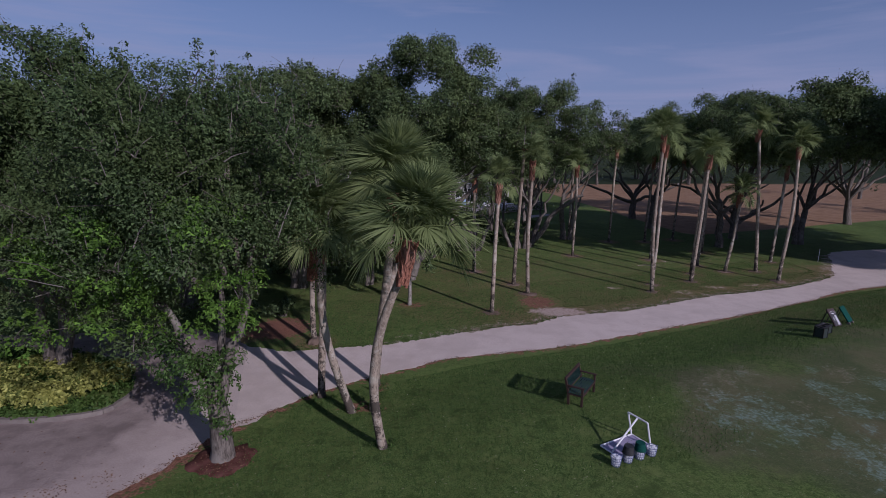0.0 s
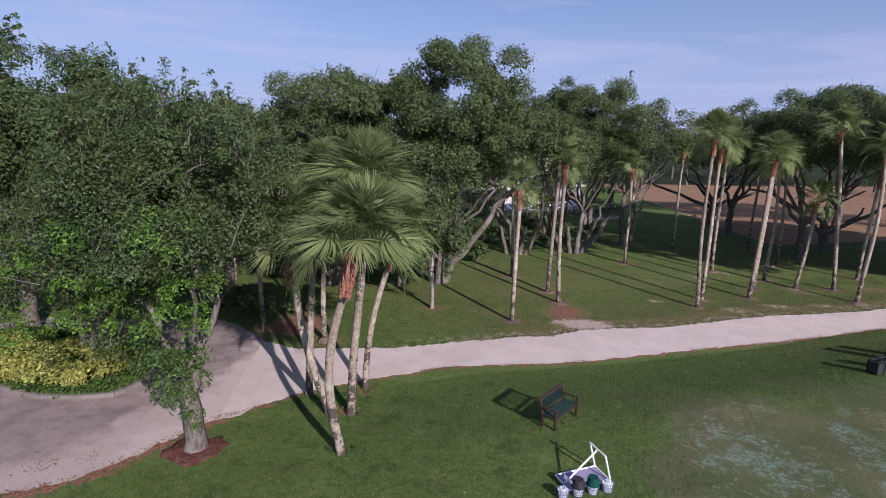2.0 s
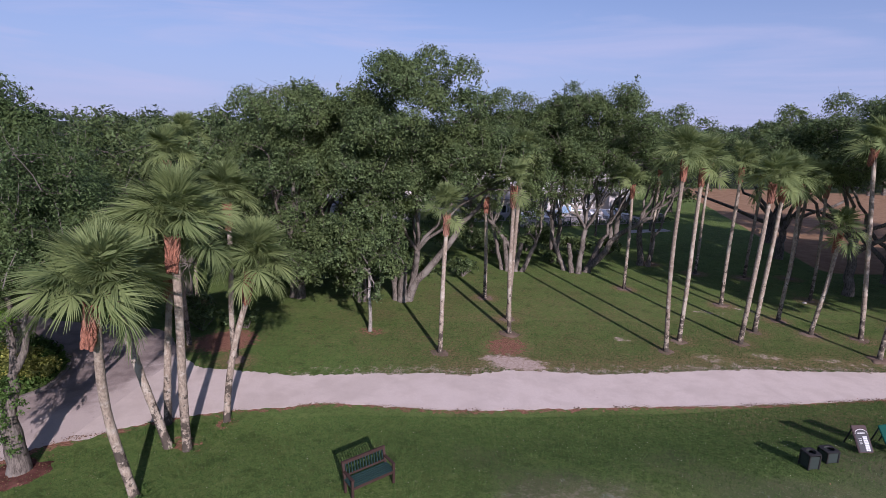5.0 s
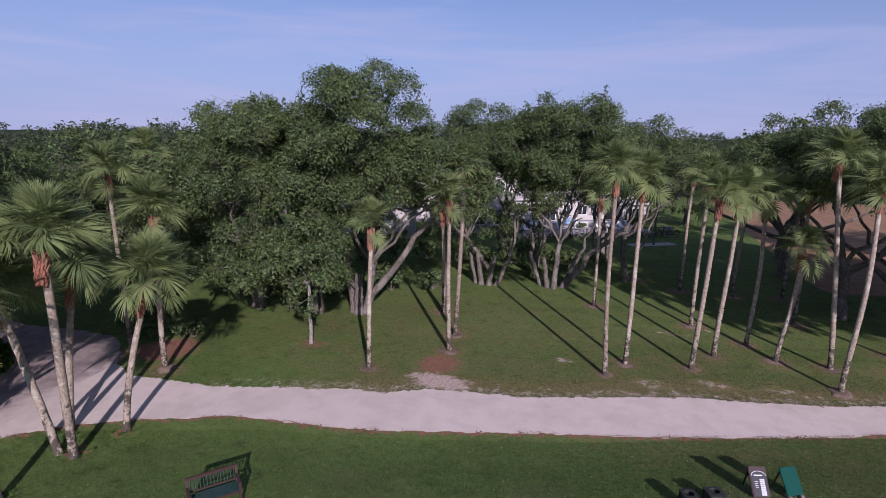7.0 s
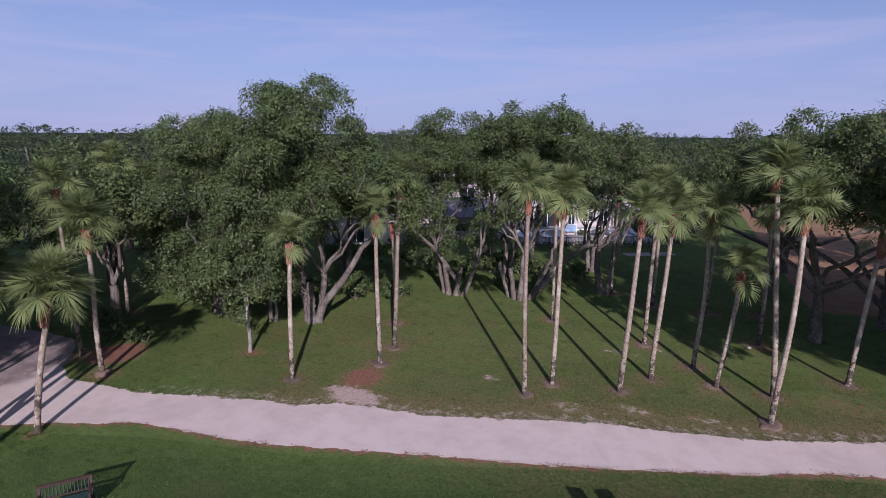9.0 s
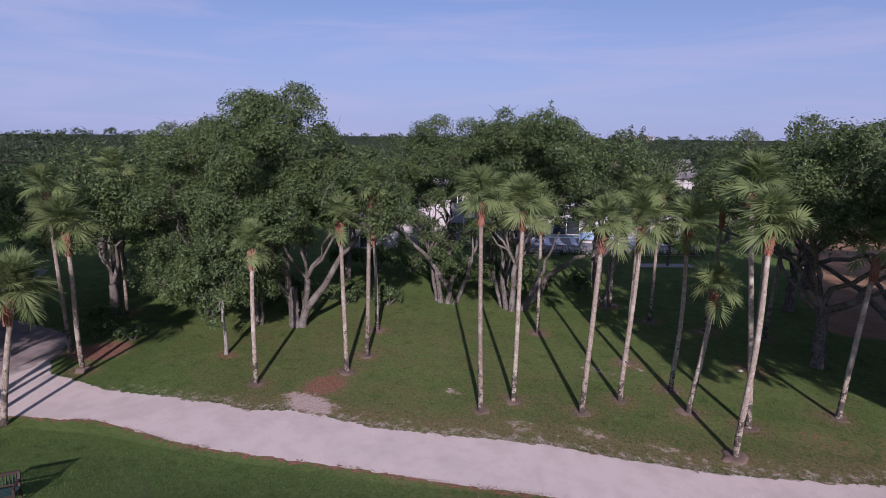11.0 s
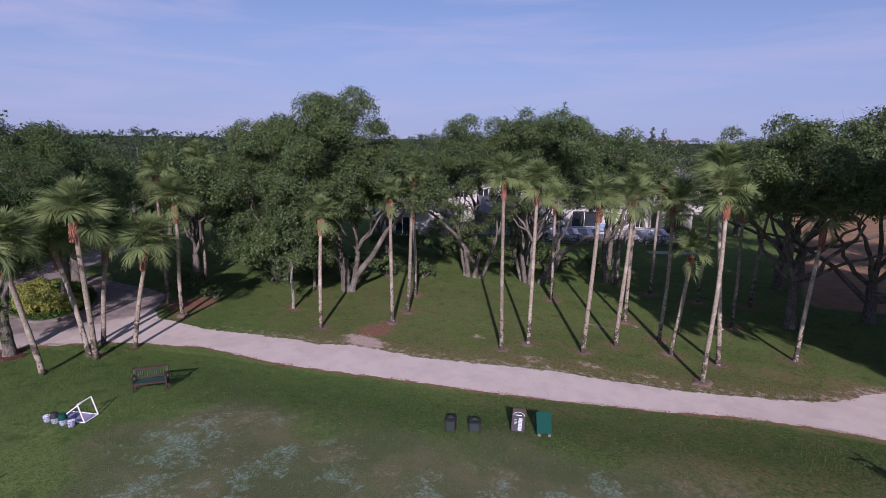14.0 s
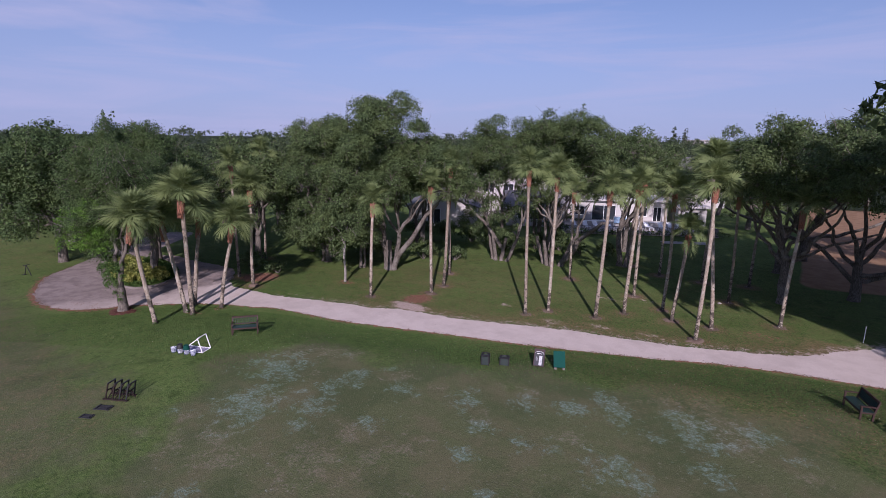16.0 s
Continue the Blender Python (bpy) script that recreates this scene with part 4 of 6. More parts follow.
# right of the palms, shading the lawn
build_oak(25.9, 46.8, [(0.5, -3.0, 9.2, 5.2, 4.4, 4.0), (-3.2, 1.4, 9.0, 4.6, 4.2, 4.0), (0.8, -3.8, 10.6, 3.8, 3.2, 2.4)], [(-0.5, 0.3, 0.3)], 24, lobes=96, arms=3, fork=(3.4, 3.6), limbs=[((-0.4, 0.2, 2.8), (-4.0, 0.8, 7.4), -0.3, 0.15), ((-0.5, 0.3, 3.4), (-1.6, 0.6, 7.6), 0.2, 0.16), ((-0.4, 0.2, 3.2), (2.6, -1.2, 7.2), -0.6, 0.15), ((-0.3, 0.2, 2.9), (4.6, 2.0, 5.6), 0.3, 0.11)], per_lobe=702, size=0.143, upright=30, label=BIG)
build_oak(29.6, 51.6, [(0.5, 1.0, 9.2, 6.4, 5.4, 4.8)], [(-0.2, 0.2, 0.36)], 25, lobes=72, arms=3, fork=(2.6, 2.9), limbs=[((-0.1, 0.1, 1.2), (-6.6, 0.6, 5.2), 0.9, 0.17), ((-0.2, 0.2, 2.4), (-3.4, 1.0, 7.2), -0.5, 0.15), ((-0.1, 0.1, 2.0), (5.4, -0.4, 5.4), -0.7, 0.18), ((-0.2, 0.2, 2.7), (2.2, 1.4, 7.4), -0.3, 0.16), ((0.0, 0.1, 1.6), (4.0, 2.6, 3.6), -0.5, 0.16)], per_lobe=499, size=0.172, label=BIG)
build_oak(34.2, 49.0, [(1.5, 0, 10.0, 5.4, 4.8, 5.2)], [(0.4, 0.2, 0.3), (-0.4, 0.1, 0.24)], 26, lobes=56, per_lobe=340, size=0.22)
build_oak(7.6, 60.6, [(0, 0, 5.6, 2.6, 2.4, 2.0)], [(0.1, 0.1, 0.12)], 51, lobes=22, per_lobe=300, size=0.2, upright=16, label="small dark tree on the pool terrace")
build_oak(13.0, 66.2, [(0, 0, 5.4, 2.4, 2.4, 1.9)], [(0.1, 0.1, 0.12)], 52, lobes=20, per_lobe=300, size=0.2, upright=16, label="small dark tree on the pool terrace")
build_oak(3.2, 58.2, [(0, 0, 5.6, 3.0, 2.6, 2.2)], [(0.1, 0.1, 0.13)], 53, lobes=24, per_lobe=300, size=0.2, upright=16, label="small dark tree beside the club house")
build_oak(-3.6, 52.4, [(0, 0, 6.6, 4.0, 3.4, 3.4), (0, -0.6, 3.4, 3.6, 2.4, 2.2)], [(0.2, 0.2, 0.22)], 54, lobes=36, per_lobe=260, size=0.24)
build_oak(9.2, 75.2, [(0, 0, 5.6, 3.4, 3.0, 2.8)], [(0.1, 0.1, 0.14)], 57, lobes=26, per_lobe=260, size=0.2, upright=16, label="small dark tree at the end of the pool house")
build_oak(0.6, 53.6, [(0, 0, 8.6, 4.4, 4.0, 3.8)], [(0.3, 0.2, 0.26), (-0.4, 0.1, 0.2)], 37, lobes=34, per_lobe=273, size=0.24)
build_oak(9.6, 56.2, [(0, 0, 8.4, 4.4, 4.0, 3.6)], [(0.3, 0.2, 0.26), (-0.4, 0.1, 0.2)], 38, lobes=34, per_lobe=273, size=0.24)
build_oak(24.3, 65.2, [(0, 0, 8.6, 7.4, 6.0, 3.3)], [(0.0, 0.1, 0.42)], 27, lobes=56, per_lobe=320, size=0.22, arms=3, fork=(2.2, 2.6), limbs=[((0, 0, 2.0), (-7.4, -0.5, 4.8), -0.2, 0.2), ((0, 0, 2.2), (6.6, 0.6, 5.0), -0.4, 0.2), ((0, 0, 2.3), (-3.0, 1.0, 6.8), 0.2, 0.18), ((0, 0, 2.4), (2.8, -0.8, 6.8), 0.1, 0.18)], label="wide live oak with long low dark limbs")
build_oak(23.4, 57.4, [(0, 0, 8.4, 4.8, 4.4, 3.9)], [(0.2, 0.1, 0.34)], 59, lobes=48, per_lobe=300, size=0.22, arms=5, label="dark live oak at the edge of the sandy field")
build_oak(15.6, 83.0, [(0, 0, 7.0, 5.4, 4.6, 3.8), (0, -1.0, 3.4, 5.0, 3.6, 2.8)], [(0.2, 0.1, 0.3)], 62, lobes=56, per_lobe=230, size=0.26, label="low dense oak behind the pool house")
build_oak(38.2, 66.8, [(0, 0, 8.2, 7.4, 6.4, 4.0)], [(0.0, 0.1, 0.42)], 29, lobes=60, arms=4, per_lobe=273, size=0.26, label="wide live oak with long low dark limbs", fork=(2.2, 2.8))
# next eight oaks: added mostly out of view to shade the lawn and oaks here
build_oak(40.8, 32.4, [(-5.2, -3.0, 12.4, 5.6, 5.4, 4.2)], [(0.3, 0.2, 0.34)], 58, arms=5, fork=(7.0, 7.4), lobes=60, per_lobe=200, size=0.42)
build_oak(48.0, 27.4, [(0, 0, 9.0, 5.2, 4.8, 3.4)], [(0.3, 0.2, 0.32)], 55, lobes=40, per_lobe=170, size=0.42)
build_oak(51.0, 30.6, [(0, 0, 9.4, 6.2, 5.6, 4.4)], [(0.3, 0.2, 0.32)], 56, lobes=40, per_lobe=150, size=0.42)
build_oak(45.5, 30.4, [(0, 0, 10.2, 5.8, 5.2, 5.4)], [(0.3, 0.2, 0.34)], 45, lobes=46, per_lobe=160, size=0.42)
build_oak(38.2, 33.6, [(0, 0, 11.6, 4.7, 4.5, 5.8)], [(0.3, 0.2, 0.34)], 46, lobes=54, per_lobe=560, size=0.22)
build_oak(43.0, 38.4, [(0, 0, 10.0, 5.8, 5.6, 5.2)], [(0.3, 0.2, 0.34)], 49, lobes=54, per_lobe=230, size=0.42)
build_oak(47.6, 43.6, [(0, 0, 10.2, 6.2, 5.8, 5.2)], [(0.3, 0.2, 0.34)], 61, lobes=54, per_lobe=230, size=0.42)
build_oak(46.5, 36.8, [(0, 0, 13.0, 5.8, 5.4, 7.0)], [(0.3, 0.2, 0.34)], 35, lobes=46, per_lobe=210, size=0.32)
build_oak(50.0, 63.0, [(0, 0, 10.0, 8.0, 7.0, 6.0)], [(-0.6, 0.2, 0.4)], 30, lobes=60, per_lobe=120, size=0.27)
build_oak(-13.5, 40.0, [(0, 0, 7.6, 5.4, 5.0, 4.4)], [(0.5, 0.2, 0.34)], 32, lobes=44, per_lobe=273, size=0.24)
build_oak(-7.0, 42.5, [(0, 0, 7.8, 4.4, 4.4, 3.8)], [(0.4, 0.2, 0.26), (-0.5, 0, 0.22)], 33, lobes=40, per_lobe=294, size=0.22)
build_oak(-22.0, 42.0, [(0, 0, 7.6, 6.0, 5.4, 4.4)], [(0.4, 0.2, 0.34)], 34, lobes=44, per_lobe=252, size=0.26)


def build_woods():
    """The woods that run on to the skyline, as one mesh of crowns, with a mesh of trunks."""
    r = np.random.RandomState(7)
    V, Q, runs, off = [], [], [], 0
    rr = random.Random(8)
    made = 0
    while made < 470:
        if made < 70:
            x, y = r.uniform(-70, 80), r.uniform(90, 150)
            d = 120
        else:
            d = 55 + 560 * r.rand() ** 1.8
            a = math.radians(-62 + 165 * r.rand())
            x, y = 18 - d * math.sin(a), 8 + d * math.cos(a)
        if y < 46 and x > -26:
            continue
        if -24 < x < 26 and 46 < y < 90:
            continue
        if 12 < x < 160 and y < 114 + 0.25 * (x - 20):
            if not (x > 70 and r.rand() < 0.12):
                continue
        if x < -26 and y < 30 and d < 70:
            continue
        h = (8.4 + 3.6 * r.rand() + (0.5 * r.rand() if x < -14 and d < 190 else 0)) * (1 + 0.0006 * d)
        rad = 3.6 + 3.0 * r.rand()
        far = d > 170
        lob = lobes_in([(x, y, h - rad * 0.62, rad, rad, rad * 0.62)] + ([] if far else [(x, y, 2.8, rad * 0.8, rad * 0.8, 2.4)]), 12 if far else 32, made + 100, -0.2 if far else -0.6)
        lob = [(a, b, c, w * 1.4) for a, b, c, w in lob]
        v, q = leaf_cloud(lob, 13 if far else 62, 0.9 if far else 0.36, made + 900, clump=0.42, tri=True)
        V.append(v)
        Q.append(q + off)
        off += len(v)
        if d < 130:
            runs.append((bend((x, y, -0.2), (x + rr.uniform(-1, 1), y, h - rad), 0, 3, rr), [0.35, 0.3, 0.25, 0.2]))
        made += 1
    far_rows = 0
    while far_rows < 120:
        d, a = r.uniform(230, 460), math.radians(r.uniform(-20, 85))
        x, y = 18 - d * math.sin(a), 8 + d * math.cos(a)
        h, rad = 9.5 + 4.5 * r.rand() ** 2, 4.5 + 3.5 * r.rand()
        v, q = leaf_cloud(lobes_in([(x, y, h - rad * 0.6, rad, rad, rad * 0.6)], 10, far_rows + 3000, -0.2), 24, 0.9, far_rows + 4000, clump=0.5, tri=True)
        V.append(v)
        Q.append(q + off)
        off += len(v)
        far_rows += 1
    west = 0
    while west < 46:
        x, y = r.uniform(-150, -44), r.uniform(-25, 62)
        h, rad = 8.5 + 3.5 * r.rand(), 4.0 + 2.5 * r.rand()
        lob = lobes_in([(x, y, h - rad * 0.7, rad, rad, rad * 0.75), (x, y, 2.6, rad * 0.9, rad * 0.9, 2.4)], 34, west + 500, -0.7)
        v, q = leaf_cloud(lob, 80, 0.5, west + 1500, clump=0.5, tri=True)
        V.append(v)
        Q.append(q + off)
        off += len(v)
        runs.append((bend((x, y, -0.2), (x + rr.uniform(-1, 1), y, h - rad), 0, 3, rr), [0.35, 0.3, 0.25, 0.2]))
        west += 1
    woods = thing("woods", pose(0, 0, 0), "distant green woods running to the skyline", "woods", kind="stuff")
    part("crown", mesh_from("woods", np.concatenate(V), np.concatenate(Q), M_WOODS), None, woods)
    part("trunk", tubes_mesh("woods_trunks", runs, M_BARK, 5), None, woods)


build_woods()


# ---- cabbage palms ----
def frond_mesh(name, seed, age, mat, segs):
    """A fan leaf on its stalk, lying along +x with its face up. age 0 is young and stiff, 1 old and drooping."""
    r = random.Random(seed)
    stalk = 0.66 + 0.2 * r.random() + 0.08 * age
    verts, faces = [], []
    n = 5
    drop = 0.03 + 0.10 * age
    line = [Vector((stalk * i / (n - 1), 0, -drop * (i / (n - 1)) ** 2)) for i in range(n)]
    for i, p in enumerate(line):
        w = 0.026 - 0.012 * i / (n - 1)
        verts += [p + Vector((0, w, 0)), p + Vector((0, 0, -w)), p + Vector((0, -w, 0))]
    for i in range(n - 1):
        for side in range(3):
            a, b = 3 * i + side, 3 * i + (side + 1) % 3
            faces.append((a, b, b + 3, a + 3))
    # the rib runs on into the blade and arches down; segments leave it on both sides
    tilt0 = math.atan2(2 * drop, stalk)
    arch = math.radians(20 + 26 * age) * r.uniform(0.8, 1.2)
    rib, p = [], line[-1].copy()
    for i in range(7):
        ang = tilt0 + arch * i / 6
        rib.append((p.copy(), Vector((math.cos(ang), 0, -math.sin(ang))), Vector((math.sin(ang), 0, math.cos(ang)))))
        p += rib[-1][1] * 0.068
    lift = math.radians(15 - 6 * age)
    for k in range(segs):
        u = -1 + 2 * (k + 0.5) / segs
        side, f = (1 if u > 0 else -1), 1 - abs(u)
        p0, fwd, up = rib[min(6, int(6.99 * f ** 0.8))]
        a = math.radians(6 + 124 * abs(u) ** 1.05)
        out = fwd * math.cos(a) + (Vector((0, 1, 0)) * math.cos(lift) * side + up * math.sin(lift)) * math.sin(a)
        across = (-fwd * math.sin(a) + (Vector((0, 1, 0)) * math.cos(lift) * side + up * math.sin(lift)) * math.cos(a)).normalized()
        face = out.cross(across).normalized()
        if face.dot(up) < 0:
            face = -face
        L = (0.86 - 0.17 * u * u) * r.uniform(0.9, 1.08)
        hang = (0.16 + 0.20 * age) * r.uniform(0.6, 1.5)
        base = len(verts)
        for j, g in enumerate((0.0, 0.42, 0.72, 1.0)):
            w = (0.005, 1.1 / segs, 0.62 / segs, 0.003)[j] * L / 0.8
            c = p0 + out * L * g - Vector((0, 0, 1)) * hang * L * g ** 2.4 - up * 0.05 * g
            verts += [c - across * w, c - face * 0.5 * w, c + across * w]
        for j in range(3):
            for q in range(2):
                v0 = base + 3 * j + q
                faces.append((v0, v0 + 1, v0 + 4, v0 + 3))
    return mesh_from(name, [tuple(v) for v in verts], faces, mat)


FRONDS = [frond_mesh("frond", 50 + i, (i // 3) / 3.0, M_FROND, 46) for i in range(12)]
FRONDS_SMALL = [frond_mesh("frond", 80 + i, (i // 3) / 3.0, M_FROND, 25) for i in range(12)]


def boot_mesh(rad, length, seed):
    """The fibrous sleeve of old leaf bases under the crown."""
    r = random.Random(seed)
    runs = [([(0, 0, -length + length * i / 6) for i in range(7)], [rad * (0.95, 1.06, 1.18, 1.3, 1.4, 1.36, 1.0)[i] for i in range(7)])]
    for k in range(46):
        a, z = 2.4 * k, -length * (0.02 + 0.93 * k / 46)
        c, s = math.cos(a), math.sin(a)
        b = a + r.choice((-0.35, 0.35))
        o = rad * (1.02 + 0.34 * (1 + z / length))
        tip = o * r.uniform(1.08, 1.28)
        runs.append(([(c * o * 0.8, s * o * 0.8, z - 0.16), (c * o, s * o, z), (math.cos(b) * tip, math.sin(b) * tip, z + r.uniform(0.08, 0.15))], [0.05, 0.045, 0.02]))
    return tubes_mesh("boot_sleeve", runs, M_BOOT, 6)


def build_palm(i, x, y, dx, dy, top, size):
    r = random.Random(400 + i)
    z0 = hz(x, y)
    H = top - z0
    near = i < 6
    lean = "leaning" if math.hypot(dx, dy) > 0.4 else "straight"
    palm = thing("cabbage_palm", pose(x, y, z0), f"{lean} cabbage palm with grey trunk, rusty boots and fan fronds", "palm tree", "cabbage palms")
    rad = (0.116 if near else 0.1) * r.uniform(0.92, 1.1)
    crook = Vector((r.uniform(-1, 1), r.uniform(-1, 1), 0)) * 0.14
    bow = {0: (-0.40, -0.10, 0), 1: (-0.42, 0.15, 0), 4: (-0.24, 0.05, 0)}.get(i)
    if bow:
        crook = Vector(bow)
    pts, radii = [], []
    n = 16
    for j in range(n + 1):
        t = j / n
        sway = t ** (1.9 if i == 0 else 1.15)
        pts.append(Vector((dx * sway, dy * sway, -0.12 + (H + 0.12) * t)) + crook * math.sin(math.pi * t) * (1 if bow else math.sin(2.3 * t + i)))
        radii.append(rad * (1.42 - 4 * t if t < 0.06 else 1.18 - 0.22 * min(1, t * 1.2)) * r.uniform(0.95, 1.06))
    part("trunk", tubes_mesh("trunk", [(pts, radii)], M_PALM_BARK, 12), None, palm)
    boots = r.uniform(0.8, 1.3) * (1.15 if near else 0.9)
    tilt = pose(0, 0, 0, -math.degrees(math.atan2(dy, H)), math.degrees(math.atan2(dx, H)), r.uniform(0, 360))
    crown = Matrix.Translation(pts[-1] + Vector((0, 0, 0.5))) @ tilt
    part("boot_sleeve", boot_mesh(rad * 1.12, boots, i), None, palm, "rusty brown leaf bases", crown @ Matrix.Translation((0, 0, -0.18)))
    count = 58 if near else r.randint(34, 38) if size > 0.72 else 28
    for k in range(count):
        f = k / (count - 1)
        elev = 100 - (75 if near else 90) * f ** 1.45 - (24 if f > 0.95 else 0) + r.uniform(-14, 14)
        turn = 137.5 * k + r.uniform(-16, 16)
        young = min(11, int(f * 12))
        g = size * ((0.85 if near else 0.82) + 0.12 * min(1, 3 * f)) * r.uniform(0.88, 1.1)
        m = crown @ Matrix.Translation((0, 0, 0.2 - 0.34 * f)) @ pose(0, 0, 0, 0, 0, turn) @ pose(0, 0, 0, r.gauss(0, 34), -elev, 0) @ Matrix.Translation((rad * 0.7, 0, 0)) @ Matrix.Scale(g, 4)
        part("frond", (FRONDS if near else FRONDS_SMALL)[young], None, palm, m=m)


for i, p in enumerate(PALMS):
    build_palm(i, *p)


# ---- planted island ----
def build_island():
    bed = slab("planting_bed", [(x, y) for x, y in island_line], 0.10, 0.12, M_GROUND)
    tagged(new("planting_bed", bed), "low green planting bed inside the drive loop", "planting bed", kind="structure")
    kerb = thing("kerb", pose(0, 0, 0), "pale concrete kerb round the planted island", "kerb", kind="structure")
    for i in range(0, len(island_line), 3):
        run = [island_line[(i + k) % len(island_line)] for k in range(4)]
        bm = bmesh.new()
        cx, cy = -14.0, 17.7
        for a, b in zip(run[:-1], run[1:]):
            A, B = Vector((*a, 0.07)), Vector((*b, 0.07))
            plank(A, B + (B - A).normalized() * 0.01, 0.14, 0.16, bm)
        part("kerb_stone", bm, M_KERB, kerb)
    r = random.Random(5)
    inside = []
    while len(inside) < 74:
        a, d = r.uniform(0, 6.283), math.sqrt(r.random())
        u = 4.3 * d * math.cos(a)
        x, y = -15.4 + u, 18.15 + 1.6 * d * math.sin(a) - 0.12 * u
        inside.append((x, y))
    rows = [[], []]
    for k, (x, y) in enumerate(inside):
        rows[0 if y < 18.6 and k % 5 else 1].append((x, y, 0.45, 0.55))
    front = [p for p in resample(ISLAND, 0.3, True) if p.y < 17.2 and p.x < -11.2]
    rows[0] += [(p.x * g + (1 - g) * -15.6 + r.uniform(-0.1, 0.1), p.y * g + (1 - g) * 18.4, 0.42, 0.42) for p in front for g in (0.8, 0.64)]
    yellow = thing("shrub_border", pose(0, 0, 0), "golden yellow-green shrubs massed on the island", "shrubs", kind="stuff")
    v, q = leaf_cloud(rows[0], 1300, 0.13, 77, clump=0.13)
    part("foliage", mesh_from("foliage", v, q, M_SHRUB), None, yellow)
    v, q = leaf_cloud([(x, y, 0.3, 0.5) for x, y, *_ in rows[1]] + [(px * 1.0, py, 0.12, 0.22) for px, py in [(p.x * s + (1 - s) * -15.8, p.y * s + (1 - s) * 18.1) for p in resample(ISLAND, 0.3, True) for s in (0.95, 0.88, 0.80)]], 1100, 0.12, 78, clump=0.10)
    green = thing("ground_cover", pose(0, 0, 0), "low dark green ground cover along the kerb", "ground cover", kind="stuff")
    part("foliage", mesh_from("foliage", v, q, M_HEDGE), None, green)


build_island()


# ---- narrow conifers on the skyline ----
def build_conifer(x, y, h, seed):
    t = thing("conifer", pose(x, y, 0), "tall narrow dark conifer standing above the woods", "tree", "skyline conifers")
    r = random.Random(seed)
    part("trunk", tubes_mesh("trunk", [([(0, 0, -0.2), (0, 0, h * 0.5), (0, 0, h * 0.97)], [0.3, 0.2, 0.05])], M_BARK, 7), None, t)
    lob = [(r.gauss(0, 0.25), r.gauss(0, 0.25), 2 + (h - 2.4) * i / 22, 1.35 * (1 - 0.75 * (i / 22) ** 2)) for i in range(23)]
    v, q = leaf_cloud(lob, 130, 0.4, seed, clump=0.2, tri=True)
    part("crown", mesh_from("crown", v, q, M_WOODS), None, t)


build_conifer(-16.0, 145.0, 15.4, 71)
build_conifer(-13.6, 145.8, 14.9, 72)


# ---- things on the tee ----
def build_bench(m, label):
    b = thing("garden_bench", m, label, "bench", "benches round the tee")
    for x in (-0.66, 0.66):
        part("front_leg", box(x - 0.035, x + 0.035, -0.27, -0.20, 0.0, 0.62, 0.008), M_WOOD_RED, b)
        bm = plank((x, 0.20, 0.0), (x, 0.22, 0.42), 0.07, 0.07)
        plank((x, 0.22, 0.40), (x, 0.34, 0.86), 0.07, 0.06, bm)
        part("back_leg", bm, M_WOOD_RED, b)
        part("armrest", box(x - 0.045, x + 0.045, -0.30, 0.26, 0.62, 0.66, 0.012), M_WOOD_RED, b)
        part("side_rail", box(x - 0.02, x + 0.02, -0.22, 0.22, 0.34, 0.41, 0.005), M_WOOD_RED, b)
    part("front_rail", box(-0.66, 0.66, -0.262, -0.225, 0.33, 0.41, 0.005), M_WOOD_RED, b)
    for k in range(6):
        y = -0.245 + 0.082 * k
        part("seat_slat", box(-0.70, 0.70, y, y + 0.062, 0.412, 0.434, 0.006), M_SLAT_GREEN, b)
    part("top_rail", plank((-0.70, 0.335, 0.86), (0.70, 0.335, 0.86), 0.055, 0.10), M_WOOD_RED, b)
    part("lower_back_rail", plank((-0.66, 0.25, 0.50), (0.66, 0.25, 0.50), 0.035, 0.06), M_WOOD_RED, b)
    for k in range(14):
        x = -0.59 + 1.18 * k / 13
        part("back_slat", plank((x, 0.252, 0.51), (x, 0.33, 0.83), 0.018, 0.058), M_SLAT_GREEN, b)
    return b


def on_tee(x, y, rz=0.0):
    return pose(x, y, hz(x, y), 0, 0, rz)


bench = build_bench(on_tee(4.98, 16.30, 57.5), "red-brown garden bench with green slats on the lawn")
copy_thing(bench, on_tee(31.25, 28.75, -62.0))["label"] = "red-brown garden bench with green slats near the path"


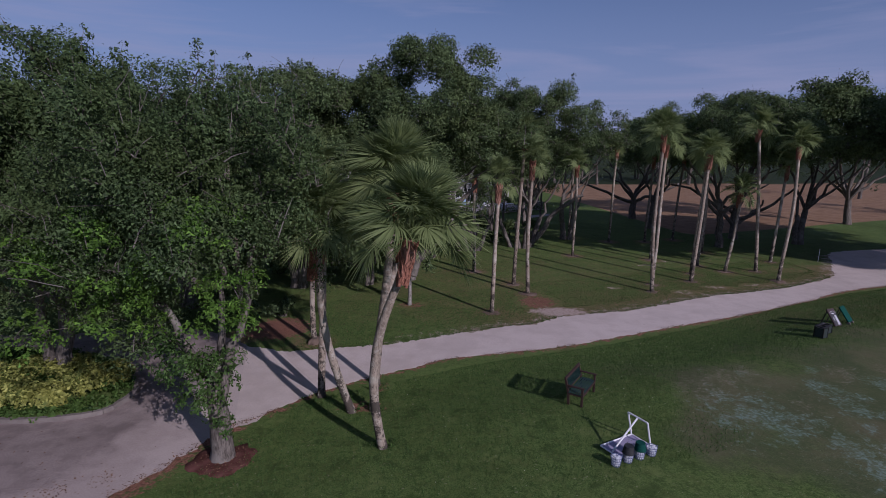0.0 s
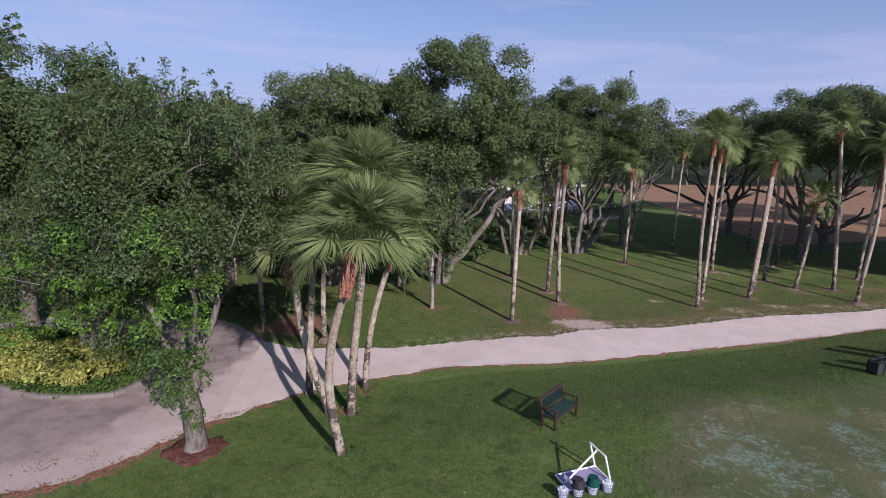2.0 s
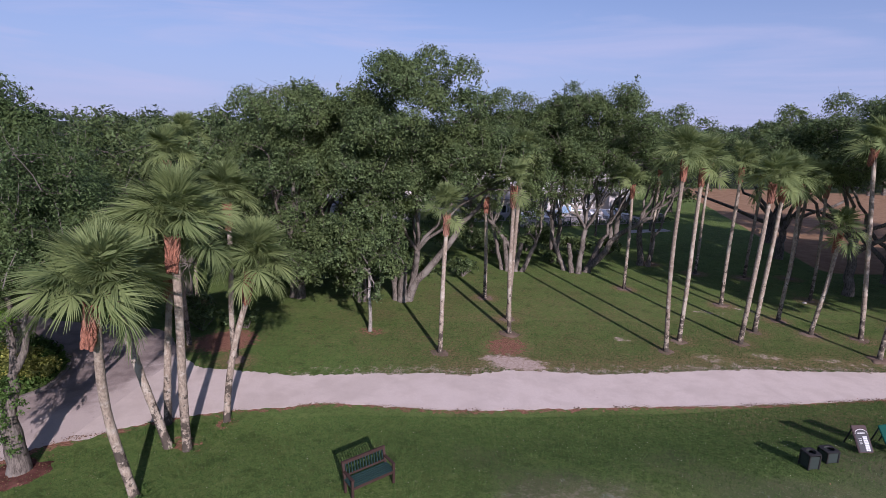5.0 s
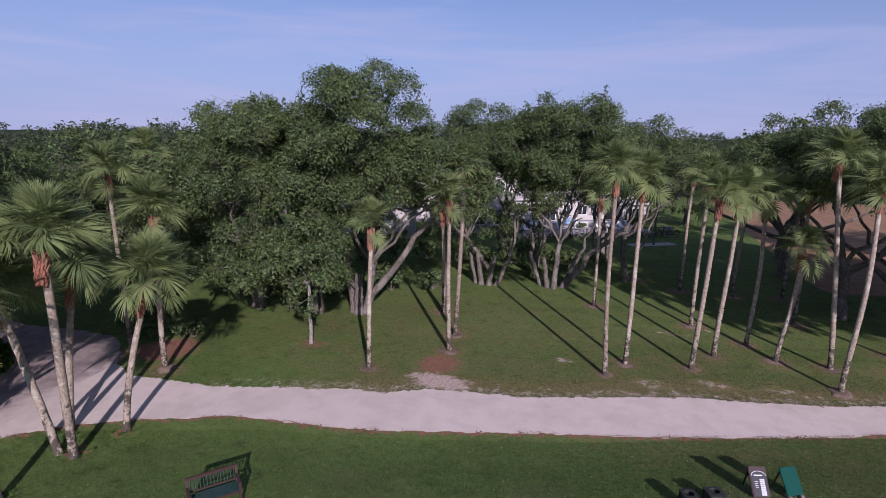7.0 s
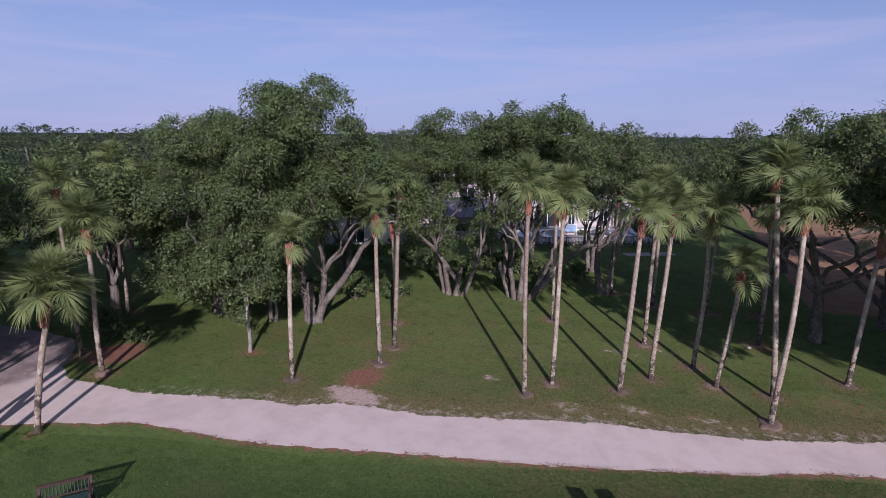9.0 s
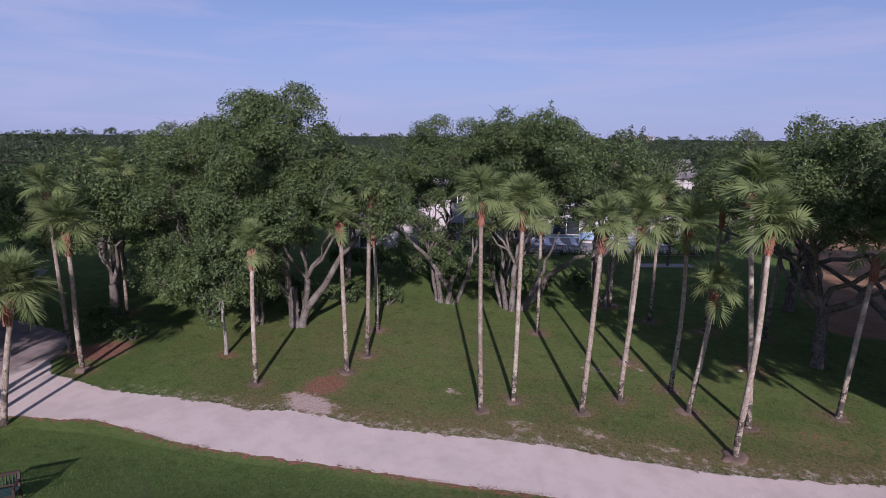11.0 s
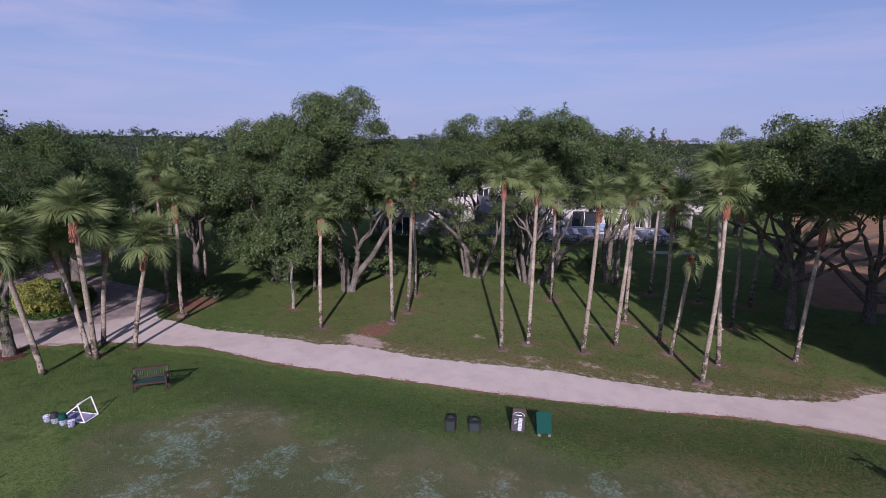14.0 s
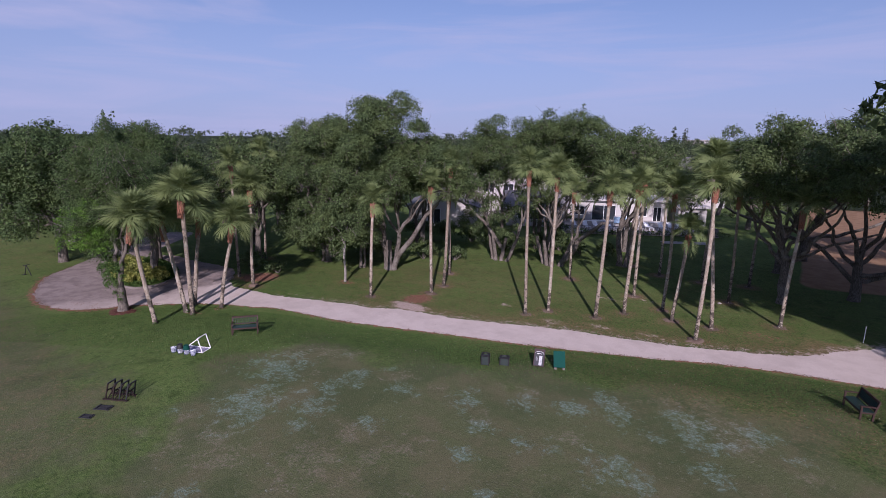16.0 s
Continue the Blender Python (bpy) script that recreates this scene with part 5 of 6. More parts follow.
def build_bin(m):
    b = thing("litter_bin", m, "square dark litter bin with green-grey panels on the grass", "litter bin", "bins beside the tee")
    for sx in (-1, 1):
        for sy in (-1, 1):
            part("post", box(sx * 0.20 - 0.025, sx * 0.20 + 0.025, sy * 0.20 - 0.025, sy * 0.20 + 0.025, 0, 0.66, 0.006), M_GREY_PLASTIC, b)
    part("front_panel", box(-0.172, 0.172, -0.205, -0.185, 0.05, 0.60, 0.003), M_BIN_PANEL, b)
    part("back_panel", box(-0.172, 0.172, 0.185, 0.205, 0.05, 0.60, 0.003), M_BIN_PANEL, b)
    for sx in (-1, 1):
        part("side_panel", box(sx * 0.195 - 0.01, sx * 0.195 + 0.01, -0.172, 0.172, 0.05, 0.60, 0.003), M_BIN_PANEL, b)
    part("base", box(-0.18, 0.18, -0.18, 0.18, 0.04, 0.06), M_GREY_PLASTIC, b)
    lid = bmesh.new()
    n = 20
    ring = []
    for k in range(n):
        a = 2 * math.pi * k / n
        c, s = math.cos(a), math.sin(a)
        f = 0.235 / max(abs(c), abs(s))
        ring.append([lid.verts.new(p) for p in ((c * f, s * f, 0.655), (c * f, s * f, 0.69), (c * 0.155, s * 0.155, 0.705), (c * 0.145, s * 0.145, 0.655))])
    for k in range(n):
        p, q = ring[k], ring[(k + 1) % n]
        for j in range(4):
            lid.faces.new((p[j], q[j], q[(j + 1) % 4], p[(j + 1) % 4]))
    part("lid", lid, M_GREY_PLASTIC, b, "black lid with a round opening")
    part("liner", rod((0, 0, 0.07), (0, 0, 0.56), 0.15, 20), M_DARK, b, "black liner")
    return b


bin_a = build_bin(on_tee(17.21, 22.22, 28) @ Matrix.Diagonal((0.9, 0.9, 0.78, 1)))
copy_thing(bin_a, on_tee(17.88, 22.88, 31) @ Matrix.Diagonal((1.15, 1.0, 0.78, 1)))


def build_sign():
    s = thing("notice_board", on_tee(19.22, 23.82, 24) @ Matrix.Scale(1.0, 4), "dark leaning notice board with white lines of text", "sign", "boards beside the tee")
    lean = pose(0, 0, 0.04, -36)
    part("board", box(-0.26, 0.26, -0.03, 0.03, 0.0, 0.86, 0.015), M_SIGN_FRAME, s, m=lean)
    part("panel", box(-0.215, 0.215, -0.042, -0.028, 0.03, 0.60, 0.004), M_SIGN_GREY, s, "grey printed panel", m=lean)
    arch = [(0.215 * math.cos(a), -0.040, 0.60 + 0.13 * math.sin(a)) for a in [math.pi * k / 14 for k in range(15)]]
    bm = bmesh.new()
    row = [(bm.verts.new(p), bm.verts.new((p[0], -0.028, p[2]))) for p in arch]
    bm.faces.new([p for p, q in row])
    for (p, q), (u, w) in zip(row[:-1], row[1:]):
        bm.faces.new((p, q, w, u))
    part("arched_head", bm, M_SIGN_GREY, s, m=lean)
    part("arch_line", tubes_mesh("arch_line", [(arch, [0.007] * 15)], M_WHITE, 5), None, s, m=lean)
    for k in range(9):
        z = 0.05 + 0.052 * k
        part("white_line", box(0.005, 0.15, -0.050, -0.040, z, z + 0.044, 0.002), M_PRINT, s, m=lean)
        if 3 < k < 8:
            part("text_bar", box(-0.15, -0.06, -0.050, -0.040, z + 0.012, z + 0.03, 0.002), M_PRINT, s, m=lean)
    part("title_bar", box(-0.14, 0.12, -0.050, -0.040, 0.60, 0.625, 0.004), M_WHITE, s, m=lean)
    for x in (-0.22, 0.22):
        part("leg", plank((x, 0.46, 0.66), (x, 0.66, 0.0), 0.04, 0.03), M_GREY_PLASTIC, s)


build_sign()


def build_teal():
    s = thing("teal_board", on_tee(20.13, 24.27, 36) @ Matrix.Scale(1.0, 4), "plain teal painted board on two grey block feet", "board", "boards beside the tee")
    lean = pose(0, 0, 0.10, -36)
    part("panel", box(-0.28, 0.28, -0.025, 0.025, 0.0, 0.80, 0.012), M_TEAL, s, m=lean)
    for x in (-0.2, 0.2):
        part("foot", box(x - 0.06, x + 0.06, -0.07, 0.07, 0.0, 0.10, 0.01), M_KERB, s, "grey block foot")
    for x in (-0.22, 0.22):
        part("leg", plank((x, 0.44, 0.70), (x, 0.64, 0.0), 0.04, 0.03), M_DARK, s)


build_teal()


def build_ball_frame():
    """A white tube frame: a flat base with a net, a hoop leaning back at one end, and a stay."""
    f = thing("ball_tray", on_tee(5.45, 13.35, 29.5), "white tube tray frame with lavender net and raised hoop", "ball tray")
    L, W = 0.62, 0.33
    for a, b in (((-L, -W, 0.04), (L, -W, 0.04)), ((-L, W, 0.04), (L, W, 0.04)), ((-L, -W, 0.04), (-L, W, 0.04)), ((L, -W, 0.04), (L, W, 0.04))):
        part("base_tube", rod(a, b, 0.022), M_WHITE, f)
    for y in (-W, W):
        part("hoop_post", rod((L, y, 0.04), (L - 0.22, y, 0.78), 0.026), M_WHITE, f)
    part("hoop_bar", rod((L - 0.22, -W, 0.78), (L - 0.22, W, 0.78), 0.026), M_WHITE, f)
    part("stay", rod((L - 0.22, 0.0, 0.78), (-L + 0.05, -0.05, 0.05), 0.026), M_WHITE, f)
    bm = bmesh.new()
    bmesh.ops.create_grid(bm, x_segments=24, y_segments=14, size=1, matrix=Matrix.Diagonal((L - 0.02, W - 0.02, 1, 1)))
    for v in bm.verts:
        v.co.z = 0.035 - 0.02 * math.cos(v.co.x * 2.2) * math.cos(v.co.y * 4) + 0.004 * noise.noise(v.co * 9)
    part("net", bm, M_MAT, f)


build_ball_frame()


def build_basket(x, y, seed):
    r = random.Random(seed)
    b = thing("ball_basket", on_tee(x, y) @ pose(0, 0, 0.01, 0, 0, seed * 40), "blue wire basket heaped with white golf balls", "basket", "ball baskets by the tray")
    for k in range(16):
        a = 2 * math.pi * k / 16
        c, s = math.cos(a), math.sin(a)
        part("wire", tubes_mesh("wire", [([(c * 0.11, s * 0.11, 0.0), (c * 0.145, s * 0.145, 0.24)], [0.004, 0.004])], M_BASKET, 5), None, b)
    for z, rad in ((0.0, 0.11), (0.08, 0.122), (0.16, 0.134), (0.24, 0.146)):
        ring = [(rad * math.cos(2 * math.pi * k / 20), rad * math.sin(2 * math.pi * k / 20), z) for k in range(21)]
        part("hoop", tubes_mesh("hoop", [(ring, [0.006] * 21)], M_BASKET, 5), None, b)
    bail = [(0.146 * math.cos(t), 0.10 * math.sin(t) - 0.1, 0.24 + 0.02 * math.sin(t)) for t in [math.pi * k / 12 for k in range(13)]]
    part("bail", tubes_mesh("bail", [(bail, [0.006] * 13)], M_BASKET, 5), None, b)
    bm = bmesh.new()
    for z in (0.03, 0.07, 0.11, 0.15, 0.19, 0.23, 0.26):
        n = 18 if z < 0.25 else 8
        for k in range(n):
            rad = (0.092 + 0.10 * z) if k < 12 else 0.05
            if z > 0.25:
                rad = 0.06
            a = 6.283 * k / (12 if k < 12 else 6) + z * 31
            bmesh.ops.create_icosphere(bm, subdivisions=1, radius=0.0215, matrix=Matrix.Translation((rad * math.cos(a), rad * math.sin(a), z + r.uniform(-0.008, 0.008))))
    part("golf_balls", bm, M_BALL, b, "heap of white golf balls")["kind"] = "stuff"


for k, (x, y) in enumerate(((4.90, 12.50), (5.27, 12.66), (5.64, 12.82), (6.02, 12.98))):
    build_basket(x, y, k + 1)


def build_crate(x, y, mat, label):
    c = thing("empty_basket", on_tee(x, y, 29) @ pose(0, 0, 0.26), label, "basket")
    bm = bmesh.new()
    bmesh.ops.create_cone(bm, segments=24, radius1=0.155, radius2=0.115, depth=0.2, cap_ends=False, matrix=Matrix.Translation((0, 0, 0.1)))
    bmesh.ops.create_circle(bm, segments=24, radius=0.115, cap_ends=True, matrix=Matrix.Translation((0, 0, 0.2)))
    bmesh.ops.remove_doubles(bm, verts=bm.verts, dist=0.001)
    part("shell", bm, mat, c)
    for z, rad in ((0.0, 0.158), (0.1, 0.138), (0.2, 0.118)):
        ring = [(rad * math.cos(2 * math.pi * k / 20), rad * math.sin(2 * math.pi * k / 20), z) for k in range(21)]
        part("hoop", tubes_mesh("hoop", [(ring, [0.007] * 21)], mat, 5), None, c)


build_crate(5.27, 12.66, M_DARK, "upturned black basket on a heaped basket")
build_crate(5.64, 12.82, M_TEAL, "upturned teal basket on a heaped basket")


def build_rack(m):
    """A low dark bag rack: two ground boards and leaning frames."""
    k = thing("bag_rack", m, "dark brown wooden golf bag rack on the grass", "bag rack", "bag racks")
    for y in (-0.28, 0.28):
        part("ground_board", box(-0.62, 0.62, y - 0.06, y + 0.06, 0, 0.06, 0.008), M_RACK, k)
    for x in (-0.5, -0.16, 0.18, 0.52):
        for y in (-0.26, 0.26):
            part("post", plank((x, y, 0.05), (x + 0.18, y * 0.9, 0.78), 0.05, 0.05), M_RACK if x < 0 else M_DARK, k)
        part("crossbar", plank((x + 0.18, -0.26, 0.78), (x + 0.18, 0.26, 0.78), 0.06, 0.05), M_DARK, k)
        part("brace", plank((x + 0.28, 0, 0.06), (x + 0.09, 0, 0.42), 0.04, 0.04), M_RACK, k)
        part("middle_bar", plank((x + 0.09, -0.25, 0.42), (x + 0.09, 0.25, 0.42), 0.04, 0.04), M_RACK, k)
    for x in (-0.36, 0.0, 0.34):
        part("diagonal", plank((x, -0.3, 0.07), (x + 0.16, 0.24, 0.66), 0.045, 0.035), M_RACK, k)
        part("diagonal", plank((x + 0.06, 0.3, 0.07), (x + 0.2, -0.22, 0.58), 0.045, 0.035), M_DARK, k)
    return k


rack = build_rack(on_tee(8.2, 9.0, 34) @ Matrix.Scale(0.9, 4))
copy_thing(rack, on_tee(33.0, 27.2, -20))


def build_grate(m):
    g = thing("slatted_mat", m, "dark slatted mat lying flat on the grass", "mat", "flat mats")
    for y in (-0.17, 0.0, 0.17):
        part("slat", box(-0.42, 0.42, y - 0.055, y + 0.055, 0.01, 0.055, 0.008), M_DARK, g)
    for x in (-0.3, 0.3):
        part("batten", box(x - 0.03, x + 0.03, -0.24, 0.24, 0.05, 0.085, 0.006), M_DARK, g)
    return g


grate = build_grate(on_tee(8.72, 8.25, 36) @ Matrix.Scale(0.78, 4))
copy_thing(grate, on_tee(9.0, 7.6, 36) @ Matrix.Scale(0.78, 4))


def build_stand(m):
    s = thing("bag_stand", m, "small dark bag stand on the far lawn", "bag stand")
    part("leg", plank((-0.3, 0.0, 0), (0.05, 0, 0.85), 0.05, 0.05), M_DARK, s)
    part("leg", plank((0.35, 0.1, 0), (0.05, 0, 0.85), 0.05, 0.05), M_DARK, s)
    part("foot", plank((-0.35, -0.2, 0.03), (-0.3, 0.25, 0.03), 0.05, 0.05), M_DARK, s)
    part("top_bar", plank((0.05, -0.2, 0.86), (0.05, 0.25, 0.86), 0.05, 0.05), M_DARK, s)


build_stand(pose(-20.9, 11.4, 0, 0, 0, 20))
tagged(new("marker_post", None), "slim white marker post beside the path", "post")
post = bpy.data.objects["marker_post"]
post.matrix_basis = pose(30.75, 41.35, 0)
part("shaft", rod((0, 0, -0.05), (0, 0, 0.98), 0.02, 12), M_WHITE, post)
part("cap", rod((0, 0, 0.98), (0, 0, 1.02), 0.026, 12), M_WHITE, post)


def build_stone(x, y, s, seed):
    bm = bmesh.new()
    bmesh.ops.create_icosphere(bm, subdivisions=3, radius=1)
    for v in bm.verts:
        v.co = v.co * (1 + 0.25 * noise.noise(v.co * 1.7 + Vector((seed, 0, 0))))
        v.co = Vector((v.co.x * s, v.co.y * s * 0.7, max(-0.2, v.co.z) * s * 0.5))
    me = bpy.data.meshes.new("stone")
    bm.to_mesh(me)
    bm.free()
    me.materials.append(M_CONCRETE)
    ob = new("stone", me)
    ob.matrix_basis = pose(x, y, 0.0, 0, 0, seed * 50)
    tagged(ob, "pale rough stone at the foot of a palm", "stone", "stones by the palms")


for k, (x, y, s) in enumerate(((22.3, 43.7, 0.16),)):
    build_stone(x, y, s, k + 1)


# ---- club house beyond the grove ----
HOUSE = pose(-1.0, 62.0, 0, 0, 0, math.degrees(math.atan2(0.605, 0.796)))


def wall_with_openings(x0, x1, y, z0, z1, openings, thick=0.2):
    """A wall along x with rectangular openings (xa, xb, za, zb) cut right through."""
    bm = bmesh.new()
    xs = sorted({x0, x1, *(v for o in openings for v in o[:2])})
    for a, b in zip(xs[:-1], xs[1:]):
        holes = sorted((o[2], o[3]) for o in openings if o[0] <= a and o[1] >= b)
        z = z0
        for za, zb in holes:
            if za > z:
                box(a, b, y, y + thick, z, za, bm=bm)
            z = zb
        if z < z1:
            box(a, b, y, y + thick, z, z1, bm=bm)
    bmesh.ops.remove_doubles(bm, verts=bm.verts, dist=0.0005)
    return bm


def add_window(house, xa, xb, za, zb, y):
    w = part("window", box(xa, xb, y + 0.11, y + 0.13, za, zb), M_GLASS, house)
    for a, b, c, d in ((xa, xa + 0.07, za, zb), (xb - 0.07, xb, za, zb), (xa, xb, za, za + 0.07), (xa, xb, zb - 0.07, zb), ((xa + xb) / 2 - 0.03, (xa + xb) / 2 + 0.03, za, zb)):
        part("frame", box(a, b, y + 0.06, y + 0.135, c, d), M_WHITE, w)


def gable(xa, xb, ya, yb, ze, zr, over=0.5, along="y", thick=0.16):
    """A pitched roof with its ridge along x or y."""
    bm = bmesh.new()
    if along == "y":
        xm = (xa + xb) / 2
        prof = [(xa - over, ze - 0.15), (xm, zr), (xb + over, ze - 0.15)]
        rows = [[Vector((p[0], y, p[1] + d)) for p in prof] for y in (ya - over, yb + over) for d in (thick, 0)]
    else:
        ym = (ya + yb) / 2
        prof = [(ya - over, ze - 0.15), (ym, zr), (yb + over, ze - 0.15)]
        rows = [[Vector((x, p[0], p[1] + d)) for p in prof] for x in (xa - over, xb + over) for d in (thick, 0)]
    v = [[bm.verts.new(p) for p in row] for row in rows]
    for i in range(2):
        bm.faces.new((v[0][i], v[0][i + 1], v[2][i + 1], v[2][i]))
        bm.faces.new((v[1][i], v[1][i + 1], v[3][i + 1], v[3][i]))
        bm.faces.new((v[0][i], v[0][i + 1], v[1][i + 1], v[1][i]))
        bm.faces.new((v[2][i], v[2][i + 1], v[3][i + 1], v[3][i]))
    for i in (0, 2):
        bm.faces.new((v[0][i], v[2][i], v[3][i], v[1][i]))
    bmesh.ops.recalc_face_normals(bm, faces=bm.faces)
    return bm


def build_wing(name, x0, x1, y0, y1, h, openings, label, roof, ridge, along, roof_mat):
    h_ob = thing(name, HOUSE, label, "house", "club house wings")
    part("wall", wall_with_openings(x0, x1, y0, -0.3, h, openings), M_STUCCO, h_ob)
    part("wall", box(x0, x1, y1 - 0.2, y1, -0.3, h), M_STUCCO, h_ob)
    part("wall", box(x0, x0 + 0.2, y0 + 0.2, y1 - 0.2, -0.3, h), M_STUCCO, h_ob)
    part("wall", box(x1 - 0.2, x1, y0 + 0.2, y1 - 0.2, -0.3, h), M_STUCCO, h_ob)
    part("floor_slab", box(x0 + 0.2, x1 - 0.2, y0 + 0.2, y1 - 0.2, -0.2, 0.0), M_CONCRETE, h_ob)
    for o in openings:
        add_window(h_ob, *o, y0)
    if along == "flat":
        part("roof", box(x0 - 0.5, x1 + 0.5, y0 - 0.6, y1 + 0.4, h, h + 0.28, 0.03), roof_mat, h_ob)
    else:
        part("roof", gable(x0, x1, y0, y1, h, ridge, 0.5, along), roof_mat, h_ob)
        if along == "y":
            bm = bmesh.new()
            xm = (x0 + x1) / 2
            for y in (y0, y0 + 0.2):
                bm.verts.new((x0, y, h)), bm.verts.new((x1, y, h)), bm.verts.new((xm, y, ridge - 0.16))
            bm.verts.ensure_lookup_table()
            vs = bm.verts
            for f in ((0, 1, 2), (5, 4, 3), (0, 3, 4, 1), (1, 4, 5, 2), (2, 5, 3, 0)):
                bm.faces.new([vs[i] for i in f])
            part("gable_wall", bm, M_STUCCO, h_ob)
    return h_ob


build_wing("club_wing", -19.6, -10.6, 2.0, 11.0, 2.6, [(-17.2, -15.4, 0.1, 2.3)], "white gabled wing with a dark sliding door", True, 4.2, "y", M_ROOF)
build_wing("club_house", -6.6, 1.2, 4.0, 11.0, 2.7, [(-5.2, -3.9, 0.9, 1.9), (-3.5, -2.2, 0.9, 1.9), (-0.9, 0.5, 0.9, 1.9)], "white stuccoed house with a grey roof and dark windows", True, 4.3, "x", M_ROOF)
build_wing("pool_house", 2.4, 16.4, 10.0, 17.0, 3.0, [(3.4, 4.8, 0.9, 2.2), (5.8, 9.2, 0.2, 2.4), (10.2, 11.2, 0.2, 2.3), (12.2, 13.6, 0.9, 2.2), (14.4, 15.6, 0.2, 2.3)], "long white stuccoed pool house with flat roof", True, 3.4, "flat", M_ROOF_WHITE)
build_wing("far_house", 22.0, 33.0, 30.0, 38.0, 6.0, [(23.2, 24.6, 3.4, 5.0), (25.6, 27.0, 3.4, 5.0), (28.4, 29.8, 3.4, 5.0)], "white two-storey house with grey roof among trees", True, 8.6, "x", M_ROOF)
build_wing("upper_house", -11.0, 4.5, 12.2, 19.0, 6.1, [(-9.6, -8.2, 3.6, 5.0), (-6.8, -5.4, 3.6, 5.0), (-3.6, -1.6, 3.4, 5.2), (1.4, 2.8, 3.6, 5.0)], "white two-storey house with a flat pale roof behind the club house", True, 6.4, "flat", M_ROOF_WHITE)
build_wing("cabana", 17.2, 21.0, 8.0, 12.0, 2.5, [(18.0, 20.0, 0.1, 2.0)], "low open cabana with a flat pale roof", True, 2.8, "flat", M_ROOF_WHITE)


def build_terrace():
    t = thing("terrace", HOUSE, "raised pale pool terrace with a low white wall", "terrace", kind="structure")
    part("deck", box(0.6, 17.5, -0.6, 9.8, -0.2, 0.28), M_CONCRETE, t)
    part("low_wall", box(3.6, 15.4, 4.6, 4.8, 0.28, 0.85), M_STUCCO, t)
    part("coping", box(3.5, 15.5, 4.5, 4.9, 0.85, 0.92), M_WHITE, t)
    pool = thing("pool_water", HOUSE, "pale turquoise pool water level with the terrace", "water", kind="structure")
    k = Mat("pool_water", 0.08, 0.5)
    k.color(k.mix(k.noise(1.4), (0.10, 0.36, 0.40), (0.18, 0.48, 0.5))).bump(k.noise(3.0), 0.1, 0.02)
    part("surface", box(5.2, 13.8, 5.6, 9.0, 0.24, 0.29), k.m, pool)
    fence = thing("terrace_fence", HOUSE, "dark metal picket fence along the terrace", "fence")
    for x in np.arange(0.6, 19.6, 1.9):
        part("post", box(x - 0.03, x + 0.03, -0.83, -0.77, -0.05, 1.12), M_DARK, fence)
    for z in (0.16, 1.02):
        part("rail", box(0.6, 19.5, -0.815, -0.785, z, z + 0.04), M_DARK, fence)
    pk = bpy.data.meshes.new("picket")
    bm = box(-0.009, 0.009, -0.809, -0.791, 0.1, 1.06)
    bm.to_mesh(pk)
    bm.free()
    pk.materials.append(M_DARK)
    for x in np.arange(0.75, 19.4, 0.16):
        part("picket", pk, None, fence, m=pose(float(x), 0, 0))


build_terrace()


def build_hedge():
    h = thing("hedge", HOUSE, "low dark clipped hedge below the terrace fence", "hedge")
    r = random.Random(91)
    lob = [(0.4 + 0.42 * i + r.uniform(-0.1, 0.1), -1.35 + r.uniform(-0.12, 0.12), 0.38 + r.uniform(-0.06, 0.1), r.uniform(0.38, 0.5)) for i in range(47)]
    v, q = leaf_cloud(lob, 620, 0.12, 92, clump=0.1, tri=True)
    part("foliage", mesh_from("foliage", v, q, M_OAK), None, h)
    part("stem", tubes_mesh("stem", [([(l[0], l[1], -0.05), (l[0], l[1], 0.4)], [0.025, 0.012]) for l in lob[::3]], M_BARK, 5), None, h)


build_hedge()


def build_lounger(m):
    s = thing("sun_lounger", m, "white plastic sun lounger on the terrace", "sun lounger", "sun loungers")
    part("seat", box(-0.32, 0.32, -0.95, 0.35, 0.30, 0.36, 0.015), M_WHITE, s)
    part("backrest", plank((0, 0.33, 0.34), (0, 0.95, 0.82), 0.62, 0.05), M_WHITE, s)
    for x in (-0.28, 0.28):
        for y in (-0.85, 0.3):
            part("leg", box(x - 0.025, x + 0.025, y - 0.025, y + 0.025, 0, 0.30), M_WHITE, s)
    return s


lounger = build_lounger(HOUSE @ pose(2.2, 2.4, 0.28, 0, 0, 12))
for k, (x, y, a) in enumerate(((3.6, 2.2, 6), (5.0, 2.5, 14), (6.6, 2.2, 8), (11.6, 2.4, 10), (13.2, 2.1, 5), (14.6, 2.5, 16), (16.0, 3.2, 20))):
    copy_thing(lounger, HOUSE @ pose(x, y, 0.28, 0, 0, a))


def build_screen():
    s = thing("blue_screen", HOUSE @ pose(8.4, 4.2, 0.28), "pale blue banner in a white frame on the terrace", "banner")
    part("panel", box(-0.8, 0.8, -0.02, 0.02, 0.45, 1.25), make_plain("pale_blue_panel", (0.30, 0.45, 0.62), 0.6), s)
    for x in (-0.84, 0.84):
        part("post", box(x - 0.04, x + 0.04, -0.04, 0.04, 0, 1.32, 0.008), M_WHITE, s)
    part("top_bar", box(-0.88, 0.88, -0.04, 0.04, 1.28, 1.36, 0.008), M_WHITE, s)


build_screen()


